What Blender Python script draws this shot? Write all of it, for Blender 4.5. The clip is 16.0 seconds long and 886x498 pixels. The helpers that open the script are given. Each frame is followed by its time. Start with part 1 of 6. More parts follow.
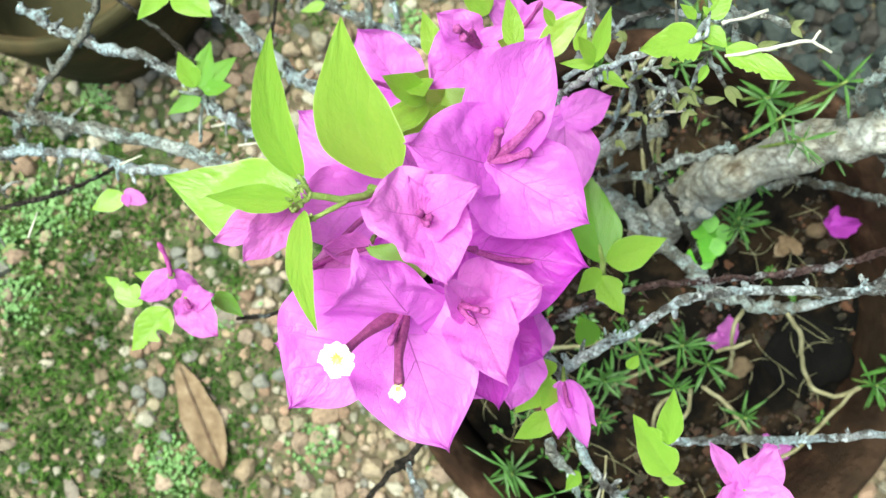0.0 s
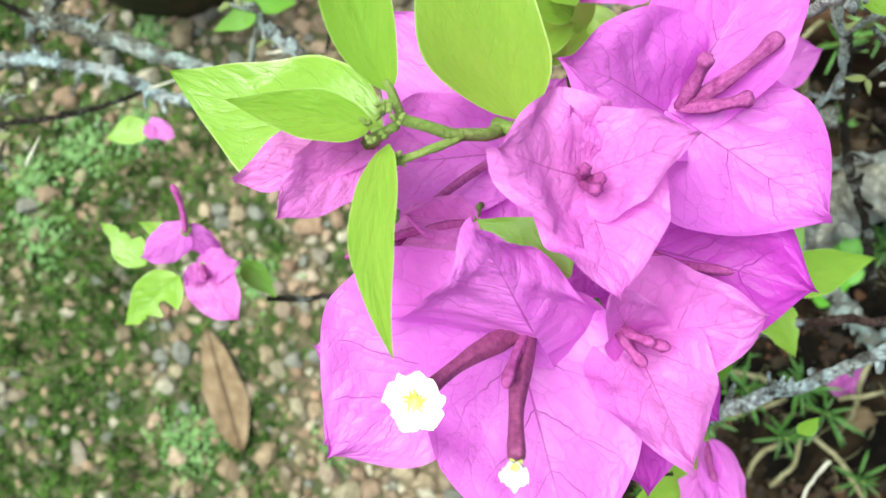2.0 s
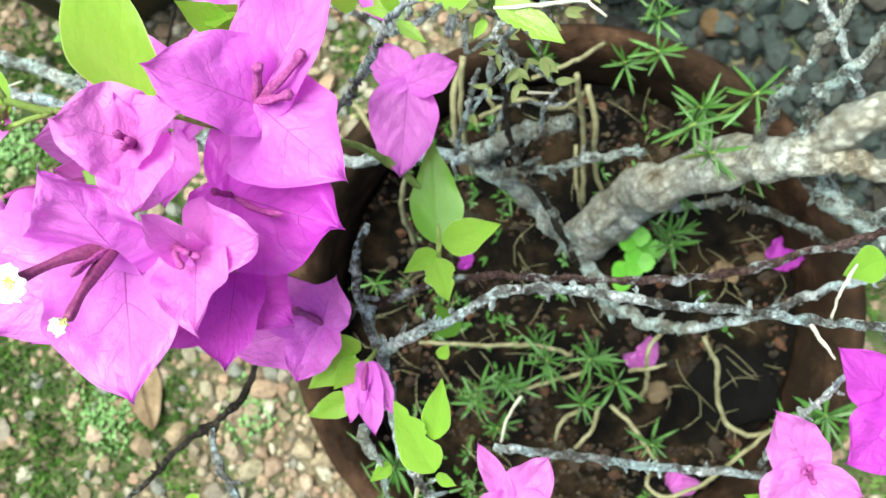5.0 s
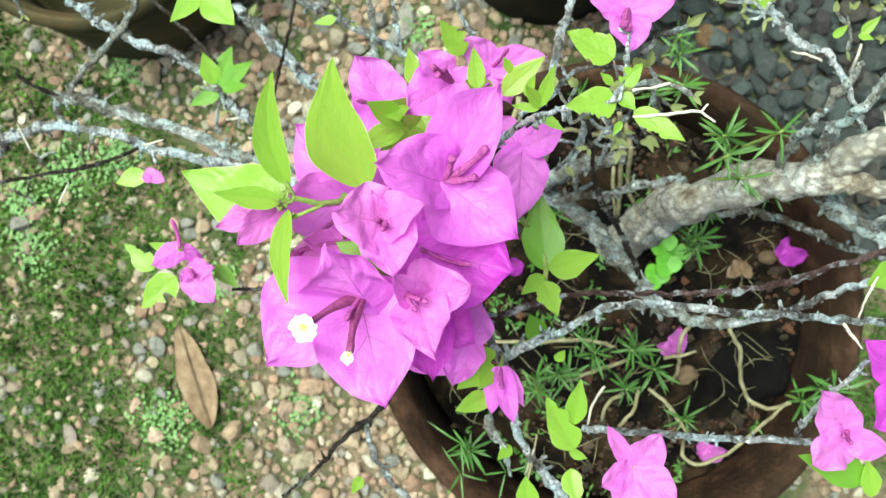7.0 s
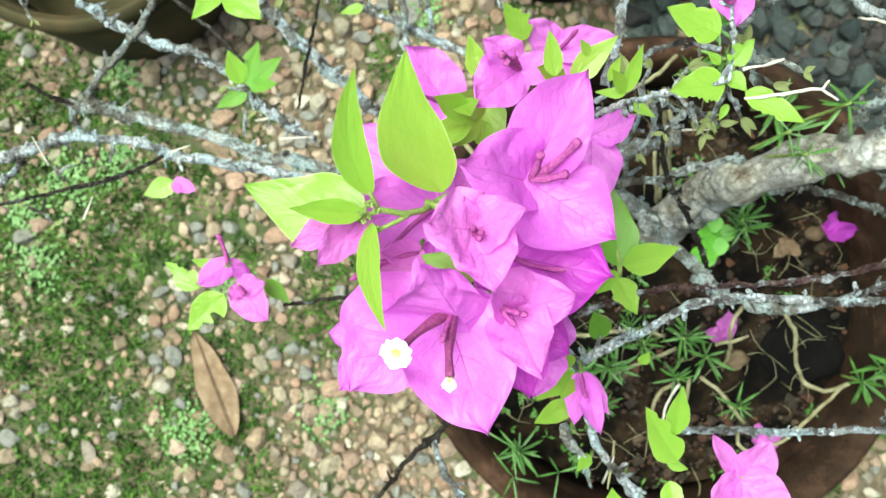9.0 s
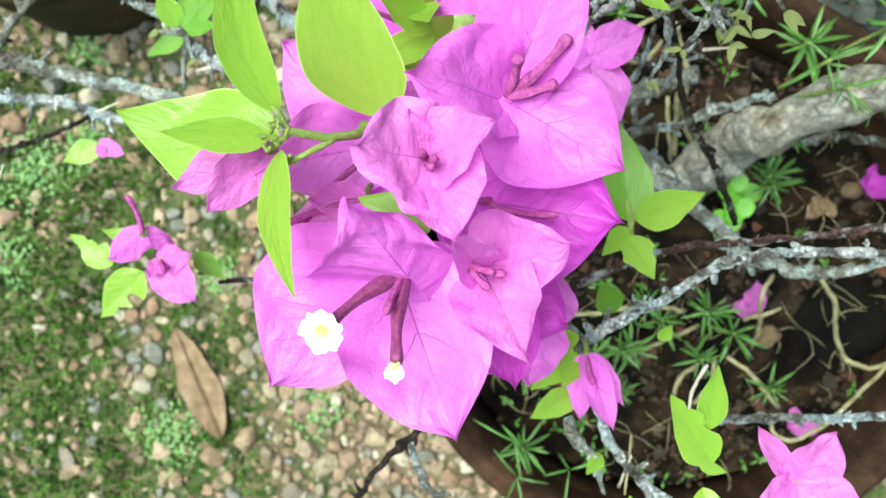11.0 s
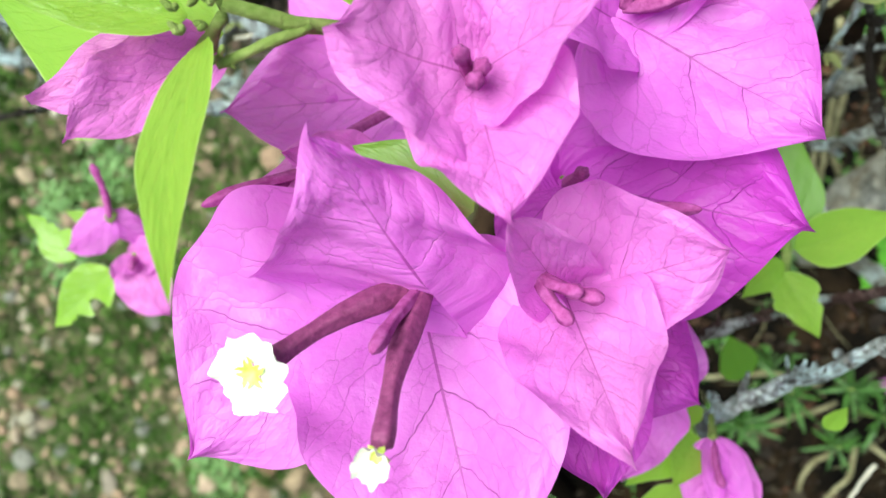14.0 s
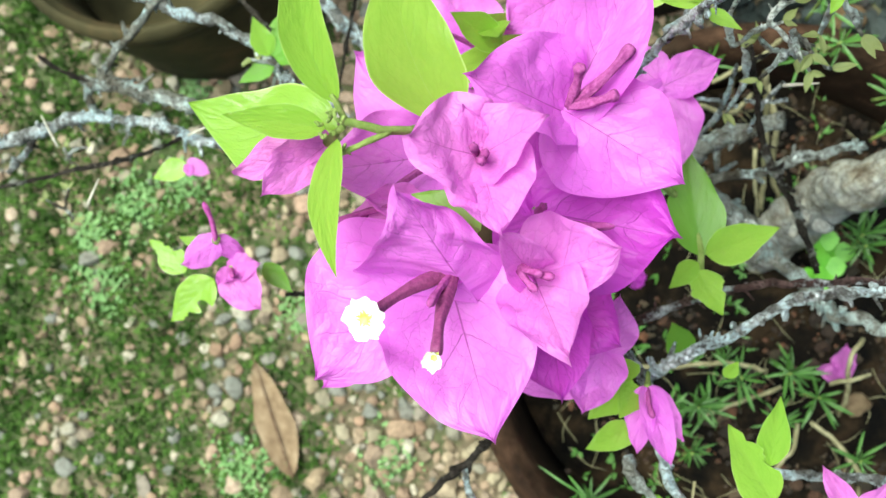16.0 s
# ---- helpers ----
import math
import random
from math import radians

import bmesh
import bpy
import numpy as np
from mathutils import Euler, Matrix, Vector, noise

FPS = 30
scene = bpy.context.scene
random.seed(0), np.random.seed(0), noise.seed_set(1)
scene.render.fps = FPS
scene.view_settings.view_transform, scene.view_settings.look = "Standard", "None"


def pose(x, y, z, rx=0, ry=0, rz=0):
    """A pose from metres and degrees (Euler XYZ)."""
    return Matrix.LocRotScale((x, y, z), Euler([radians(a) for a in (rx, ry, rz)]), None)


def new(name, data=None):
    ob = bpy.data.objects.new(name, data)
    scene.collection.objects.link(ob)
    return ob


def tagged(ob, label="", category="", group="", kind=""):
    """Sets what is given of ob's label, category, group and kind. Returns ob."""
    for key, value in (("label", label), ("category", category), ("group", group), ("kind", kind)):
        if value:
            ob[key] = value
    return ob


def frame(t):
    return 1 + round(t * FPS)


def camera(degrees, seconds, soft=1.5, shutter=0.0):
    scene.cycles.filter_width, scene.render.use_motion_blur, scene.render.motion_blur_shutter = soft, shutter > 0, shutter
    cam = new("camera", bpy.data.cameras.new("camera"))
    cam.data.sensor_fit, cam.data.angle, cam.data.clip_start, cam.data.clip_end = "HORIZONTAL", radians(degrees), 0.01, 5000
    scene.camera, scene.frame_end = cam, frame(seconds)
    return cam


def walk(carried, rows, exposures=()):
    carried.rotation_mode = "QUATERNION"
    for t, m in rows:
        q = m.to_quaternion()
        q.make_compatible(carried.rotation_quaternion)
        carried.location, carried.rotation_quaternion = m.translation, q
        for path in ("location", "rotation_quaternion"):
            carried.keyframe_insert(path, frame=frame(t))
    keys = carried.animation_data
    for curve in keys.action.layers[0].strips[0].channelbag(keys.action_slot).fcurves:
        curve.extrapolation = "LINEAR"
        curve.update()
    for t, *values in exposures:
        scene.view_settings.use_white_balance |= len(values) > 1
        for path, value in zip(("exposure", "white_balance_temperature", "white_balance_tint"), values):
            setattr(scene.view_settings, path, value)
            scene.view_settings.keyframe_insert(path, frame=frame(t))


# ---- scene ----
cam = camera(52.9, 16.0)
# a phone's small aperture, focused on the flower cluster
cam.data.dof.use_dof = True
cam.data.dof.aperture_fstop = 29
# seconds, eye (metres), turn (degrees); the camera looks almost straight down on the plant
PATH = [
    (0, 0.02156, -0.00700, 0.92176, 1.614, -0.059, -8.359),
    (0.5, 0.01395, -0.00349, 0.90573, 1.100, 0.559, -7.997),
    (1, 0.00404, 0.00436, 0.87736, 0.577, 0.072, -8.375),
    (1.5, -0.00048, 0.00509, 0.85106, 0.574, 1.105, -6.791),
    (2, 0.00361, -0.00435, 0.83034, 0.965, 2.741, -1.762),
    (2.5, 0.01881, -0.01571, 0.81108, 1.331, 3.044, 2.742),
    (3, 0.04278, -0.02316, 0.80839, 1.383, 3.291, 3.702),
    (3.5, 0.07403, -0.02147, 0.81861, 0.656, 4.059, 2.477),
    (4.1, 0.10038, -0.02784, 0.83926, 1.521, 3.221, 0.998),
    (6.3, 0.07201, -0.01341, 0.98039, 2.039, 1.469, -2.113),
    (6.5, 0.05890, -0.01144, 0.98487, 1.838, 1.249, -2.124),
    (7, 0.03979, -0.00636, 0.98327, 0.956, 0.338, -3.181),
    (7.5, 0.03189, 0.00020, 0.97485, 0.605, 0.001, -4.536),
    (8, 0.02481, 0.00374, 0.96969, 0.341, -0.011, -5.116),
    (8.5, 0.01759, 0.00416, 0.96556, -0.002, -0.013, -5.680),
    (9, 0.00774, 0.00440, 0.95447, -0.057, -0.325, -6.226),
    (9.2, 0.00417, 0.00477, 0.94889, -0.115, -0.311, -6.444),
    (11.5, 0.02449, -0.01363, 0.85464, -0.720, 1.248, -8.275),
    (12, 0.02486, -0.01624, 0.82524, 0.560, 3.209, -6.636),
    (12.5, 0.02603, -0.01699, 0.80670, 1.849, 4.909, -5.054),
    (13, 0.02660, -0.01202, 0.79551, 2.579, 6.115, -3.859),
    (13.5, 0.02687, -0.01466, 0.78987, 2.324, 6.533, -3.528),
    (14, 0.02533, -0.01665, 0.79564, 2.429, 6.405, -3.695),
    (14.5, 0.02729, -0.01767, 0.81166, 2.735, 6.186, -4.005),
    (15, 0.02893, -0.02243, 0.83639, 2.879, 5.818, -4.230),
    (15.5, 0.02711, -0.02350, 0.86012, 3.199, 5.903, -4.369),
    (16, 0.02879, -0.02489, 0.88146, 3.759, 6.199, -4.812),
]
walk(cam, [(t, pose(x, y, z, rx, ry, rz)) for t, x, y, z, rx, ry, rz in PATH],
     [(t, e, 6450, -9) for t, e in ((0, 1.06), (1.5, 0.93), (2.5, 0.86), (3.5, 1.01), (4.2, 1.23), (6.3, 1.02), (9.2, 1.07), (11.5, 0.97), (12.5, 0.81), (15, 0.87), (16, 0.98))])

# ---- light: bright overcast sky ----
world = bpy.data.worlds.new("sky")
scene.world = world
world.use_nodes = True
wn = world.node_tree.nodes
sky = wn.new("ShaderNodeTexSky")
sky.sky_type = "NISHITA"
sky.sun_disc = False
sky.sun_elevation, sky.sun_rotation = radians(70), radians(300)
sky.air_density, sky.dust_density = 1.0, 4.0
wn["Background"].inputs["Strength"].default_value = 0.070
world.node_tree.links.new(sky.outputs["Color"], wn["Background"].inputs["Color"])
sun_data = bpy.data.lights.new("sun", "SUN")
sun_data.energy, sun_data.angle, sun_data.color = 3.7, radians(42), (1.0, 0.985, 0.95)
sun = new("sun", sun_data)
sun.rotation_euler = Euler((radians(20), 0, radians(240)))


# ---- materials ----
def mat(name):
    m = bpy.data.materials.new(name)
    m.use_nodes = True
    nt = m.node_tree
    return m, nt, nt.nodes["Principled BSDF"], nt.nodes["Material Output"]


def N(nt, kind, **kw):
    n = nt.nodes.new(kind)
    for k, v in kw.items():
        n.inputs[k].default_value = v
    return n


def noise_tex(nt, scale, detail=4, rough=0.55, coord=None):
    n = N(nt, "ShaderNodeTexNoise", Scale=scale, Detail=detail, Roughness=rough)
    if coord:
        nt.links.new(coord, n.inputs["Vector"])
    return n.outputs["Fac"]


def ramp(nt, fac, stops):
    r = nt.nodes.new("ShaderNodeValToRGB")
    e = r.color_ramp.elements
    while len(e) < len(stops):
        e.new(0.5)
    for el, (p, c) in zip(e, stops):
        el.position, el.color = p, (*c, 1)
    nt.links.new(fac, r.inputs["Fac"])
    return r.outputs["Color"]


def mixc(nt, fac, a, b, kind="MIX"):
    m = nt.nodes.new("ShaderNodeMix")
    m.data_type, m.blend_type = "RGBA", kind
    for sock, v in ((m.inputs[0], fac), (m.inputs[6], a), (m.inputs[7], b)):
        if isinstance(v, (int, float)):
            sock.default_value = v
        elif isinstance(v, tuple):
            sock.default_value = (*v, 1)
        else:
            nt.links.new(v, sock)
    return m.outputs[2]


def calc(nt, op, a, b=0.0, c=0.0):
    m = nt.nodes.new("ShaderNodeMath")
    m.operation = op
    for i, v in enumerate((a, b, c)):
        if isinstance(v, (int, float)):
            m.inputs[i].default_value = v
        else:
            nt.links.new(v, m.inputs[i])
    return m.outputs[0]


def bump(nt, height, bsdf, strength=0.4, distance=0.002):
    b = N(nt, "ShaderNodeBump", Strength=strength, Distance=distance)
    nt.links.new(height, b.inputs["Height"])
    nt.links.new(b.outputs["Normal"], bsdf.inputs["Normal"])
    return b.outputs["Normal"]


def object_coord(nt):
    return nt.nodes.new("ShaderNodeTexCoord").outputs["Object"]


def sheet_material(name, colour, vein, deep, through_colour, translucency, rough, vein_count, vein_amount, crinkle, edge=None, pillow=0.0):
    """A thin leaf or bract: ribs from its own u (across) and v (along), puckered between them, light shining through."""
    m, nt, bsdf, out = mat(name)
    L = nt.links.new
    uv = nt.nodes.new("ShaderNodeUVMap")
    sep = nt.nodes.new("ShaderNodeSeparateXYZ")
    L(uv.outputs["UV"], sep.inputs[0])
    info = nt.nodes.new("ShaderNodeObjectInfo")
    across = calc(nt, "ABSOLUTE", calc(nt, "SUBTRACT", sep.outputs["X"], 0.5))
    shift = N(nt, "ShaderNodeVectorMath")
    shift.operation = "ADD"
    L(uv.outputs["UV"], shift.inputs[0])
    L(info.outputs["Random"], shift.inputs[1])
    wob = noise_tex(nt, 3.5, 4, 0.6, shift.outputs[0])
    fine = noise_tex(nt, 9.0, 4, 0.55, shift.outputs[0])
    # how far across the true outline, which narrows to base and tip
    outline = calc(nt, "POWER", calc(nt, "MAXIMUM", calc(nt, "MULTIPLY", calc(nt, "MULTIPLY", sep.outputs["Y"], calc(nt, "SUBTRACT", 1.0, sep.outputs["Y"])), 4.0), 0.0), 0.6)
    wide = calc(nt, "MULTIPLY", across, outline)
    # midrib and bowed side ribs
    taper = calc(nt, "SUBTRACT", 0.0065, calc(nt, "MULTIPLY", sep.outputs["Y"], 0.004))
    mid = calc(nt, "MULTIPLY", calc(nt, "LESS_THAN", across, taper), calc(nt, "SUBTRACT", 1.0, calc(nt, "MULTIPLY", sep.outputs["Y"], 0.6)))
    way = calc(nt, "ADD", calc(nt, "SUBTRACT", sep.outputs["Y"], calc(nt, "MULTIPLY", wide, 0.85)), calc(nt, "MULTIPLY", calc(nt, "SUBTRACT", wob, 0.5), 0.14))
    saw = calc(nt, "ABSOLUTE", calc(nt, "SUBTRACT", calc(nt, "FRACT", calc(nt, "MULTIPLY", way, vein_count)), 0.5))
    side = calc(nt, "MULTIPLY", calc(nt, "SUBTRACT", 1.0, calc(nt, "MULTIPLY", saw, 75.0)), calc(nt, "SUBTRACT", 1.0, calc(nt, "MULTIPLY", across, 1.7)))
    side = calc(nt, "MULTIPLY", side, ramp(nt, noise_tex(nt, 6.0, 3, 0.6, shift.outputs[0]), [(0.34, (0.2, 0.2, 0.2)), (0.56, (1, 1, 1))]))
    # fine net of veins, its meshes drawn out along the side ribs
    grid = nt.nodes.new("ShaderNodeCombineXYZ")
    L(calc(nt, "ADD", calc(nt, "MULTIPLY", wide, 7.0), calc(nt, "MULTIPLY", fine, 0.7)), grid.inputs[0])
    L(calc(nt, "ADD", calc(nt, "MULTIPLY", way, vein_count * 2.2), calc(nt, "MULTIPLY", fine, 0.5)), grid.inputs[1])
    L(calc(nt, "ADD", calc(nt, "MULTIPLY", info.outputs["Random"], 9.0), calc(nt, "MULTIPLY", calc(nt, "GREATER_THAN", sep.outputs["X"], 0.5), 5.0)), grid.inputs[2])
    vor = N(nt, "ShaderNodeTexVoronoi", Scale=1.0)
    vor.feature = "DISTANCE_TO_EDGE"
    L(grid.outputs[0], vor.inputs["Vector"])
    net = calc(nt, "MULTIPLY", calc(nt, "LESS_THAN", vor.outputs["Distance"], 0.012), calc(nt, "MULTIPLY", fine, 0.5))
    ribs = calc(nt, "MAXIMUM", calc(nt, "MAXIMUM", mid, calc(nt, "MAXIMUM", side, 0.0)), net)
    tone = mixc(nt, wob, colour, deep)
    tone = mixc(nt, calc(nt, "MULTIPLY", info.outputs["Random"], 0.45), tone, deep)
    tone = mixc(nt, calc(nt, "MULTIPLY", ramp(nt, noise_tex(nt, 26.0, 5, 0.65, shift.outputs[0]), [(0.38, (0, 0, 0)), (0.66, (1, 1, 1))]), 0.4), tone, deep)
    tone = mixc(nt, calc(nt, "MULTIPLY", ribs, vein_amount), tone, vein)
    if edge:
        rim_mask = calc(nt, "GREATER_THAN", across, 0.484)
        tone = mixc(nt, calc(nt, "MULTIPLY", rim_mask, 0.45), tone, edge)
    L(tone, bsdf.inputs["Base Color"])
    bsdf.inputs["Roughness"].default_value = rough
    bsdf.inputs["Specular IOR Level"].default_value = 0.5 if vein_count < 5 else 0.6
    height = calc(nt, "ADD", calc(nt, "MULTIPLY", fine, crinkle), calc(nt, "ADD", calc(nt, "MULTIPLY", ribs, -0.3 * min(1.0, crinkle * 1.6)), calc(nt, "MULTIPLY", wob, crinkle * 1.3)))
    height = calc(nt, "ADD", height, calc(nt, "MULTIPLY", noise_tex(nt, 1500.0, 3, 0.6, object_coord(nt)), crinkle * 0.10))
    height = calc(nt, "ADD", height, calc(nt, "MULTIPLY", calc(nt, "POWER", calc(nt, "MINIMUM", vor.outputs["Distance"], 0.5), 0.6), pillow))
    height = calc(nt, "ADD", height, calc(nt, "MULTIPLY", calc(nt, "POWER", saw, 0.5), crinkle * 0.30))
    nrm = bump(nt, height, bsdf, 0.75, 0.0011)
    tr = nt.nodes.new("ShaderNodeBsdfTranslucent")
    L(mixc(nt, calc(nt, "MULTIPLY", ribs, vein_amount), through_colour, vein), tr.inputs["Color"])
    L(nrm, tr.inputs["Normal"])
    mx = nt.nodes.new("ShaderNodeMixShader")
    mx.inputs[0].default_value = translucency
    L(bsdf.outputs[0], mx.inputs[1])
    L(tr.outputs[0], mx.inputs[2])
    L(mx.outputs[0], out.inputs["Surface"])
    return m


M_BRACT = sheet_material("magenta_bract", (0.86, 0.36, 0.86), (0.34, 0.03, 0.30), (0.69, 0.13, 0.70), (0.94, 0.16, 0.96), 0.40, 0.46, 4.0, 0.75, 0.6, pillow=0.26)
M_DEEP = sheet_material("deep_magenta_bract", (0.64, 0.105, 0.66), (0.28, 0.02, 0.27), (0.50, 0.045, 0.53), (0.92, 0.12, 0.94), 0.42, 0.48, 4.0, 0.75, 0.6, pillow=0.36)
M_PALE = sheet_material("pale_pink_bract", (0.78, 0.31, 0.73), (0.42, 0.05, 0.34), (0.66, 0.16, 0.61), (0.94, 0.24, 0.90), 0.40, 0.46, 4.0, 0.75, 0.5, pillow=0.22)
M_LEAF = sheet_material("young_leaf", (0.41, 0.61, 0.09), (0.50, 0.68, 0.18), (0.19, 0.40, 0.04), (0.53, 0.80, 0.08), 0.38, 0.26, 6.0, 0.22, 0.3, (0.70, 0.85, 0.34), 0.05)
M_DARKLEAF = sheet_material("mature_leaf", (0.20, 0.42, 0.045), (0.30, 0.50, 0.10), (0.12, 0.30, 0.025), (0.40, 0.68, 0.06), 0.38, 0.40, 6.0, 0.15, 0.15, None, 0.04)
M_OLIVE = sheet_material("stunted_leaf", (0.34, 0.38, 0.15), (0.42, 0.44, 0.22), (0.20, 0.24, 0.08), (0.40, 0.46, 0.12), 0.30, 0.5, 6.0, 0.3, 0.2, None, 0.05)


def plain_material(name, stops, scale, rough=0.8, bump_scale=60.0, bump_strength=0.5, bump_distance=0.002, vary=0.0, dirt=None):
    m, nt, bsdf, out = mat(name)
    co = object_coord(nt)
    info = nt.nodes.new("ShaderNodeObjectInfo")
    f = noise_tex(nt, scale, 6, 0.62, co)
    c = ramp(nt, f, stops)
    if dirt:
        d = ramp(nt, noise_tex(nt, scale * 0.22, 4, 0.6, co), [(0.42, (0, 0, 0)), (0.62, (1, 1, 1))])
        c = mixc(nt, d, c, dirt)
    if vary:
        hsv = N(nt, "ShaderNodeHueSaturation")
        nt.links.new(calc(nt, "ADD", 1.0 - vary / 2, calc(nt, "MULTIPLY", info.outputs["Random"], vary)), hsv.inputs["Value"])
        nt.links.new(c, hsv.inputs["Color"])
        c = hsv.outputs["Color"]
    nt.links.new(c, bsdf.inputs["Base Color"])
    bsdf.inputs["Roughness"].default_value = rough
    bsdf.inputs["Specular IOR Level"].default_value = 0.5 if rough < 0.7 else 0.15
    h = noise_tex(nt, bump_scale, 6, 0.7, co)
    bump(nt, h, bsdf, bump_strength, bump_distance)
    return m


def stone_material(name, colours, rough=0.75):
    """Pebbles whose colour changes from one to the next."""
    m, nt, bsdf, out = mat(name)
    geo = nt.nodes.new("ShaderNodeNewGeometry")
    info = nt.nodes.new("ShaderNodeObjectInfo")
    pick = calc(nt, "FRACT", calc(nt, "ADD", geo.outputs["Random Per Island"], calc(nt, "MULTIPLY", info.outputs["Random"], 7.3)))
    n = len(colours)
    c = ramp(nt, pick, [(i / n, col) for i, col in enumerate(colours)])
    spot = nt.nodes.new("ShaderNodeNewGeometry").outputs["Position"]
    g = ramp(nt, noise_tex(nt, 210, 6, 0.7, spot), [(0.32, (0.50, 0.47, 0.42)), (0.5, (0.92, 0.91, 0.89)), (0.68, (1.18, 1.17, 1.14))])
    c = mixc(nt, 1.0, c, g, "MULTIPLY")
    nt.links.new(c, bsdf.inputs["Base Color"])
    bsdf.inputs["Roughness"].default_value = rough
    bump(nt, noise_tex(nt, 420, 6, 0.75, spot), bsdf, 0.9, 0.002)
    return m


def bark_material(name, wood, grey, lichen, lichen_from, lichen_to):
    """Thin bark: dark wood, a grey skin and whitish lichen in crisp scaly flakes, with fine cracks."""
    m, nt, bsdf, out = mat(name)
    co = object_coord(nt)
    info = nt.nodes.new("ShaderNodeObjectInfo")
    big = calc(nt, "ADD", noise_tex(nt, 75, 5, 0.65, co), calc(nt, "MULTIPLY", calc(nt, "SUBTRACT", info.outputs["Random"], 0.5), 0.12))
    tone = ramp(nt, big, [(0.40, wood), (0.56, grey)])
    warp = mixc(nt, 0.0014, co, N(nt, "ShaderNodeTexNoise", Scale=260.0, Detail=4.0).outputs["Color"])
    flake = calc(nt, "ADD", noise_tex(nt, 105, 8, 0.72, warp), calc(nt, "MULTIPLY", calc(nt, "SUBTRACT", noise_tex(nt, 22, 3, 0.5, co), 0.5), 0.35))
    patch = ramp(nt, flake, [(lichen_from, (0, 0, 0)), (lichen_to, (1, 1, 1))])
    tint = ramp(nt, noise_tex(nt, 60, 3, 0.5, co), [(0.4, lichen), (0.62, (lichen[0] * 0.84, lichen[1] * 0.98, lichen[2] * 1.03))])
    tone = mixc(nt, patch, tone, tint)
    vor = N(nt, "ShaderNodeTexVoronoi", Scale=420.0)
    vor.feature = "DISTANCE_TO_EDGE"
    nt.links.new(warp, vor.inputs["Vector"])
    crack = ramp(nt, vor.outputs["Distance"], [(0.0, (0.35, 0.31, 0.28)), (0.08, (1, 1, 1))])
    tone = mixc(nt, 0.7, tone, crack, "MULTIPLY")
    speck = ramp(nt, noise_tex(nt, 800, 4, 0.7, co), [(0.36, (0.24, 0.21, 0.19)), (0.45, (1, 1, 1))])
    tone = mixc(nt, 1.0, tone, speck, "MULTIPLY")
    nt.links.new(tone, bsdf.inputs["Base Color"])
    bsdf.inputs["Roughness"].default_value = 0.9
    bsdf.inputs["Specular IOR Level"].default_value = 0.2
    h = calc(nt, "ADD", calc(nt, "ADD", noise_tex(nt, 800, 6, 0.75, co), calc(nt, "MULTIPLY", patch, 0.5)), calc(nt, "MINIMUM", calc(nt, "MULTIPLY", vor.outputs["Distance"], 3.0), 0.4))
    bump(nt, h, bsdf, 1.0, 0.0022)
    return m


M_BARK = bark_material("grey_bark", (0.085, 0.075, 0.066), (0.30, 0.30, 0.29), (0.84, 0.88, 0.90), 0.45, 0.51)
M_PALEBARK = bark_material("pale_bark", (0.12, 0.105, 0.08), (0.40, 0.40, 0.35), (0.78, 0.83, 0.79), 0.47, 0.54)


def trunk_material():
    """Old pale bark: small plates parted by dark cracks, with patches of white lichen and bare brown wood."""
    m, nt, bsdf, out = mat("trunk_bark")
    co = object_coord(nt)
    warp = mixc(nt, 0.007, co, N(nt, "ShaderNodeTexNoise", Scale=95.0, Detail=3.0).outputs["Color"])
    along = N(nt, "ShaderNodeVectorMath")
    along.operation = "MULTIPLY"
    nt.links.new(warp, along.inputs[0])
    along.inputs[1].default_value = (0.6, 1.0, 1.0)
    torn = calc(nt, "MULTIPLY", calc(nt, "ABSOLUTE", calc(nt, "SUBTRACT", noise_tex(nt, 95, 4, 0.55, along.outputs[0]), 0.5)), 3.0)
    vor = N(nt, "ShaderNodeTexVoronoi", Scale=210.0)
    vor.feature = "DISTANCE_TO_EDGE"
    nt.links.new(along.outputs[0], vor.inputs["Vector"])
    gaps = [torn, vor.outputs["Distance"]]
    wide = ramp(nt, noise_tex(nt, 30, 4, 0.6, co), [(0.40, (0.6, 0.6, 0.6)), (0.58, (1, 1, 1))])
    crack = mixc(nt, 1.0, ramp(nt, gaps[0], [(0.0, (0.25, 0.25, 0.25)), (0.08, (1, 1, 1))]), ramp(nt, gaps[1], [(0.0, (0.20, 0.20, 0.20)), (0.11, (1, 1, 1))]), "MULTIPLY")
    crack = mixc(nt, wide, (1, 1, 1), crack)
    tone = ramp(nt, noise_tex(nt, 48, 8, 0.68, co), [(0.30, (0.22, 0.17, 0.115)), (0.39, (0.44, 0.40, 0.32)), (0.48, (0.55, 0.54, 0.47)), (0.62, (0.68, 0.70, 0.68))])
    fine = ramp(nt, noise_tex(nt, 420, 5, 0.7, co), [(0.35, (0.84, 0.82, 0.78)), (0.6, (1, 1, 1))])
    tone = mixc(nt, 1.0, tone, fine, "MULTIPLY")
    tone = mixc(nt, crack, (0.12, 0.09, 0.065), tone)
    nt.links.new(tone, bsdf.inputs["Base Color"])
    bsdf.inputs["Roughness"].default_value = 0.9
    bsdf.inputs["Specular IOR Level"].default_value = 0.2
    h = calc(nt, "ADD", calc(nt, "ADD", calc(nt, "MINIMUM", calc(nt, "MULTIPLY", gaps[0], 5.0), 0.7), calc(nt, "MINIMUM", calc(nt, "MULTIPLY", gaps[1], 2.0), 0.3)), noise_tex(nt, 240, 6, 0.7, co))
    bump(nt, h, bsdf, 0.8, 0.003)
    return m


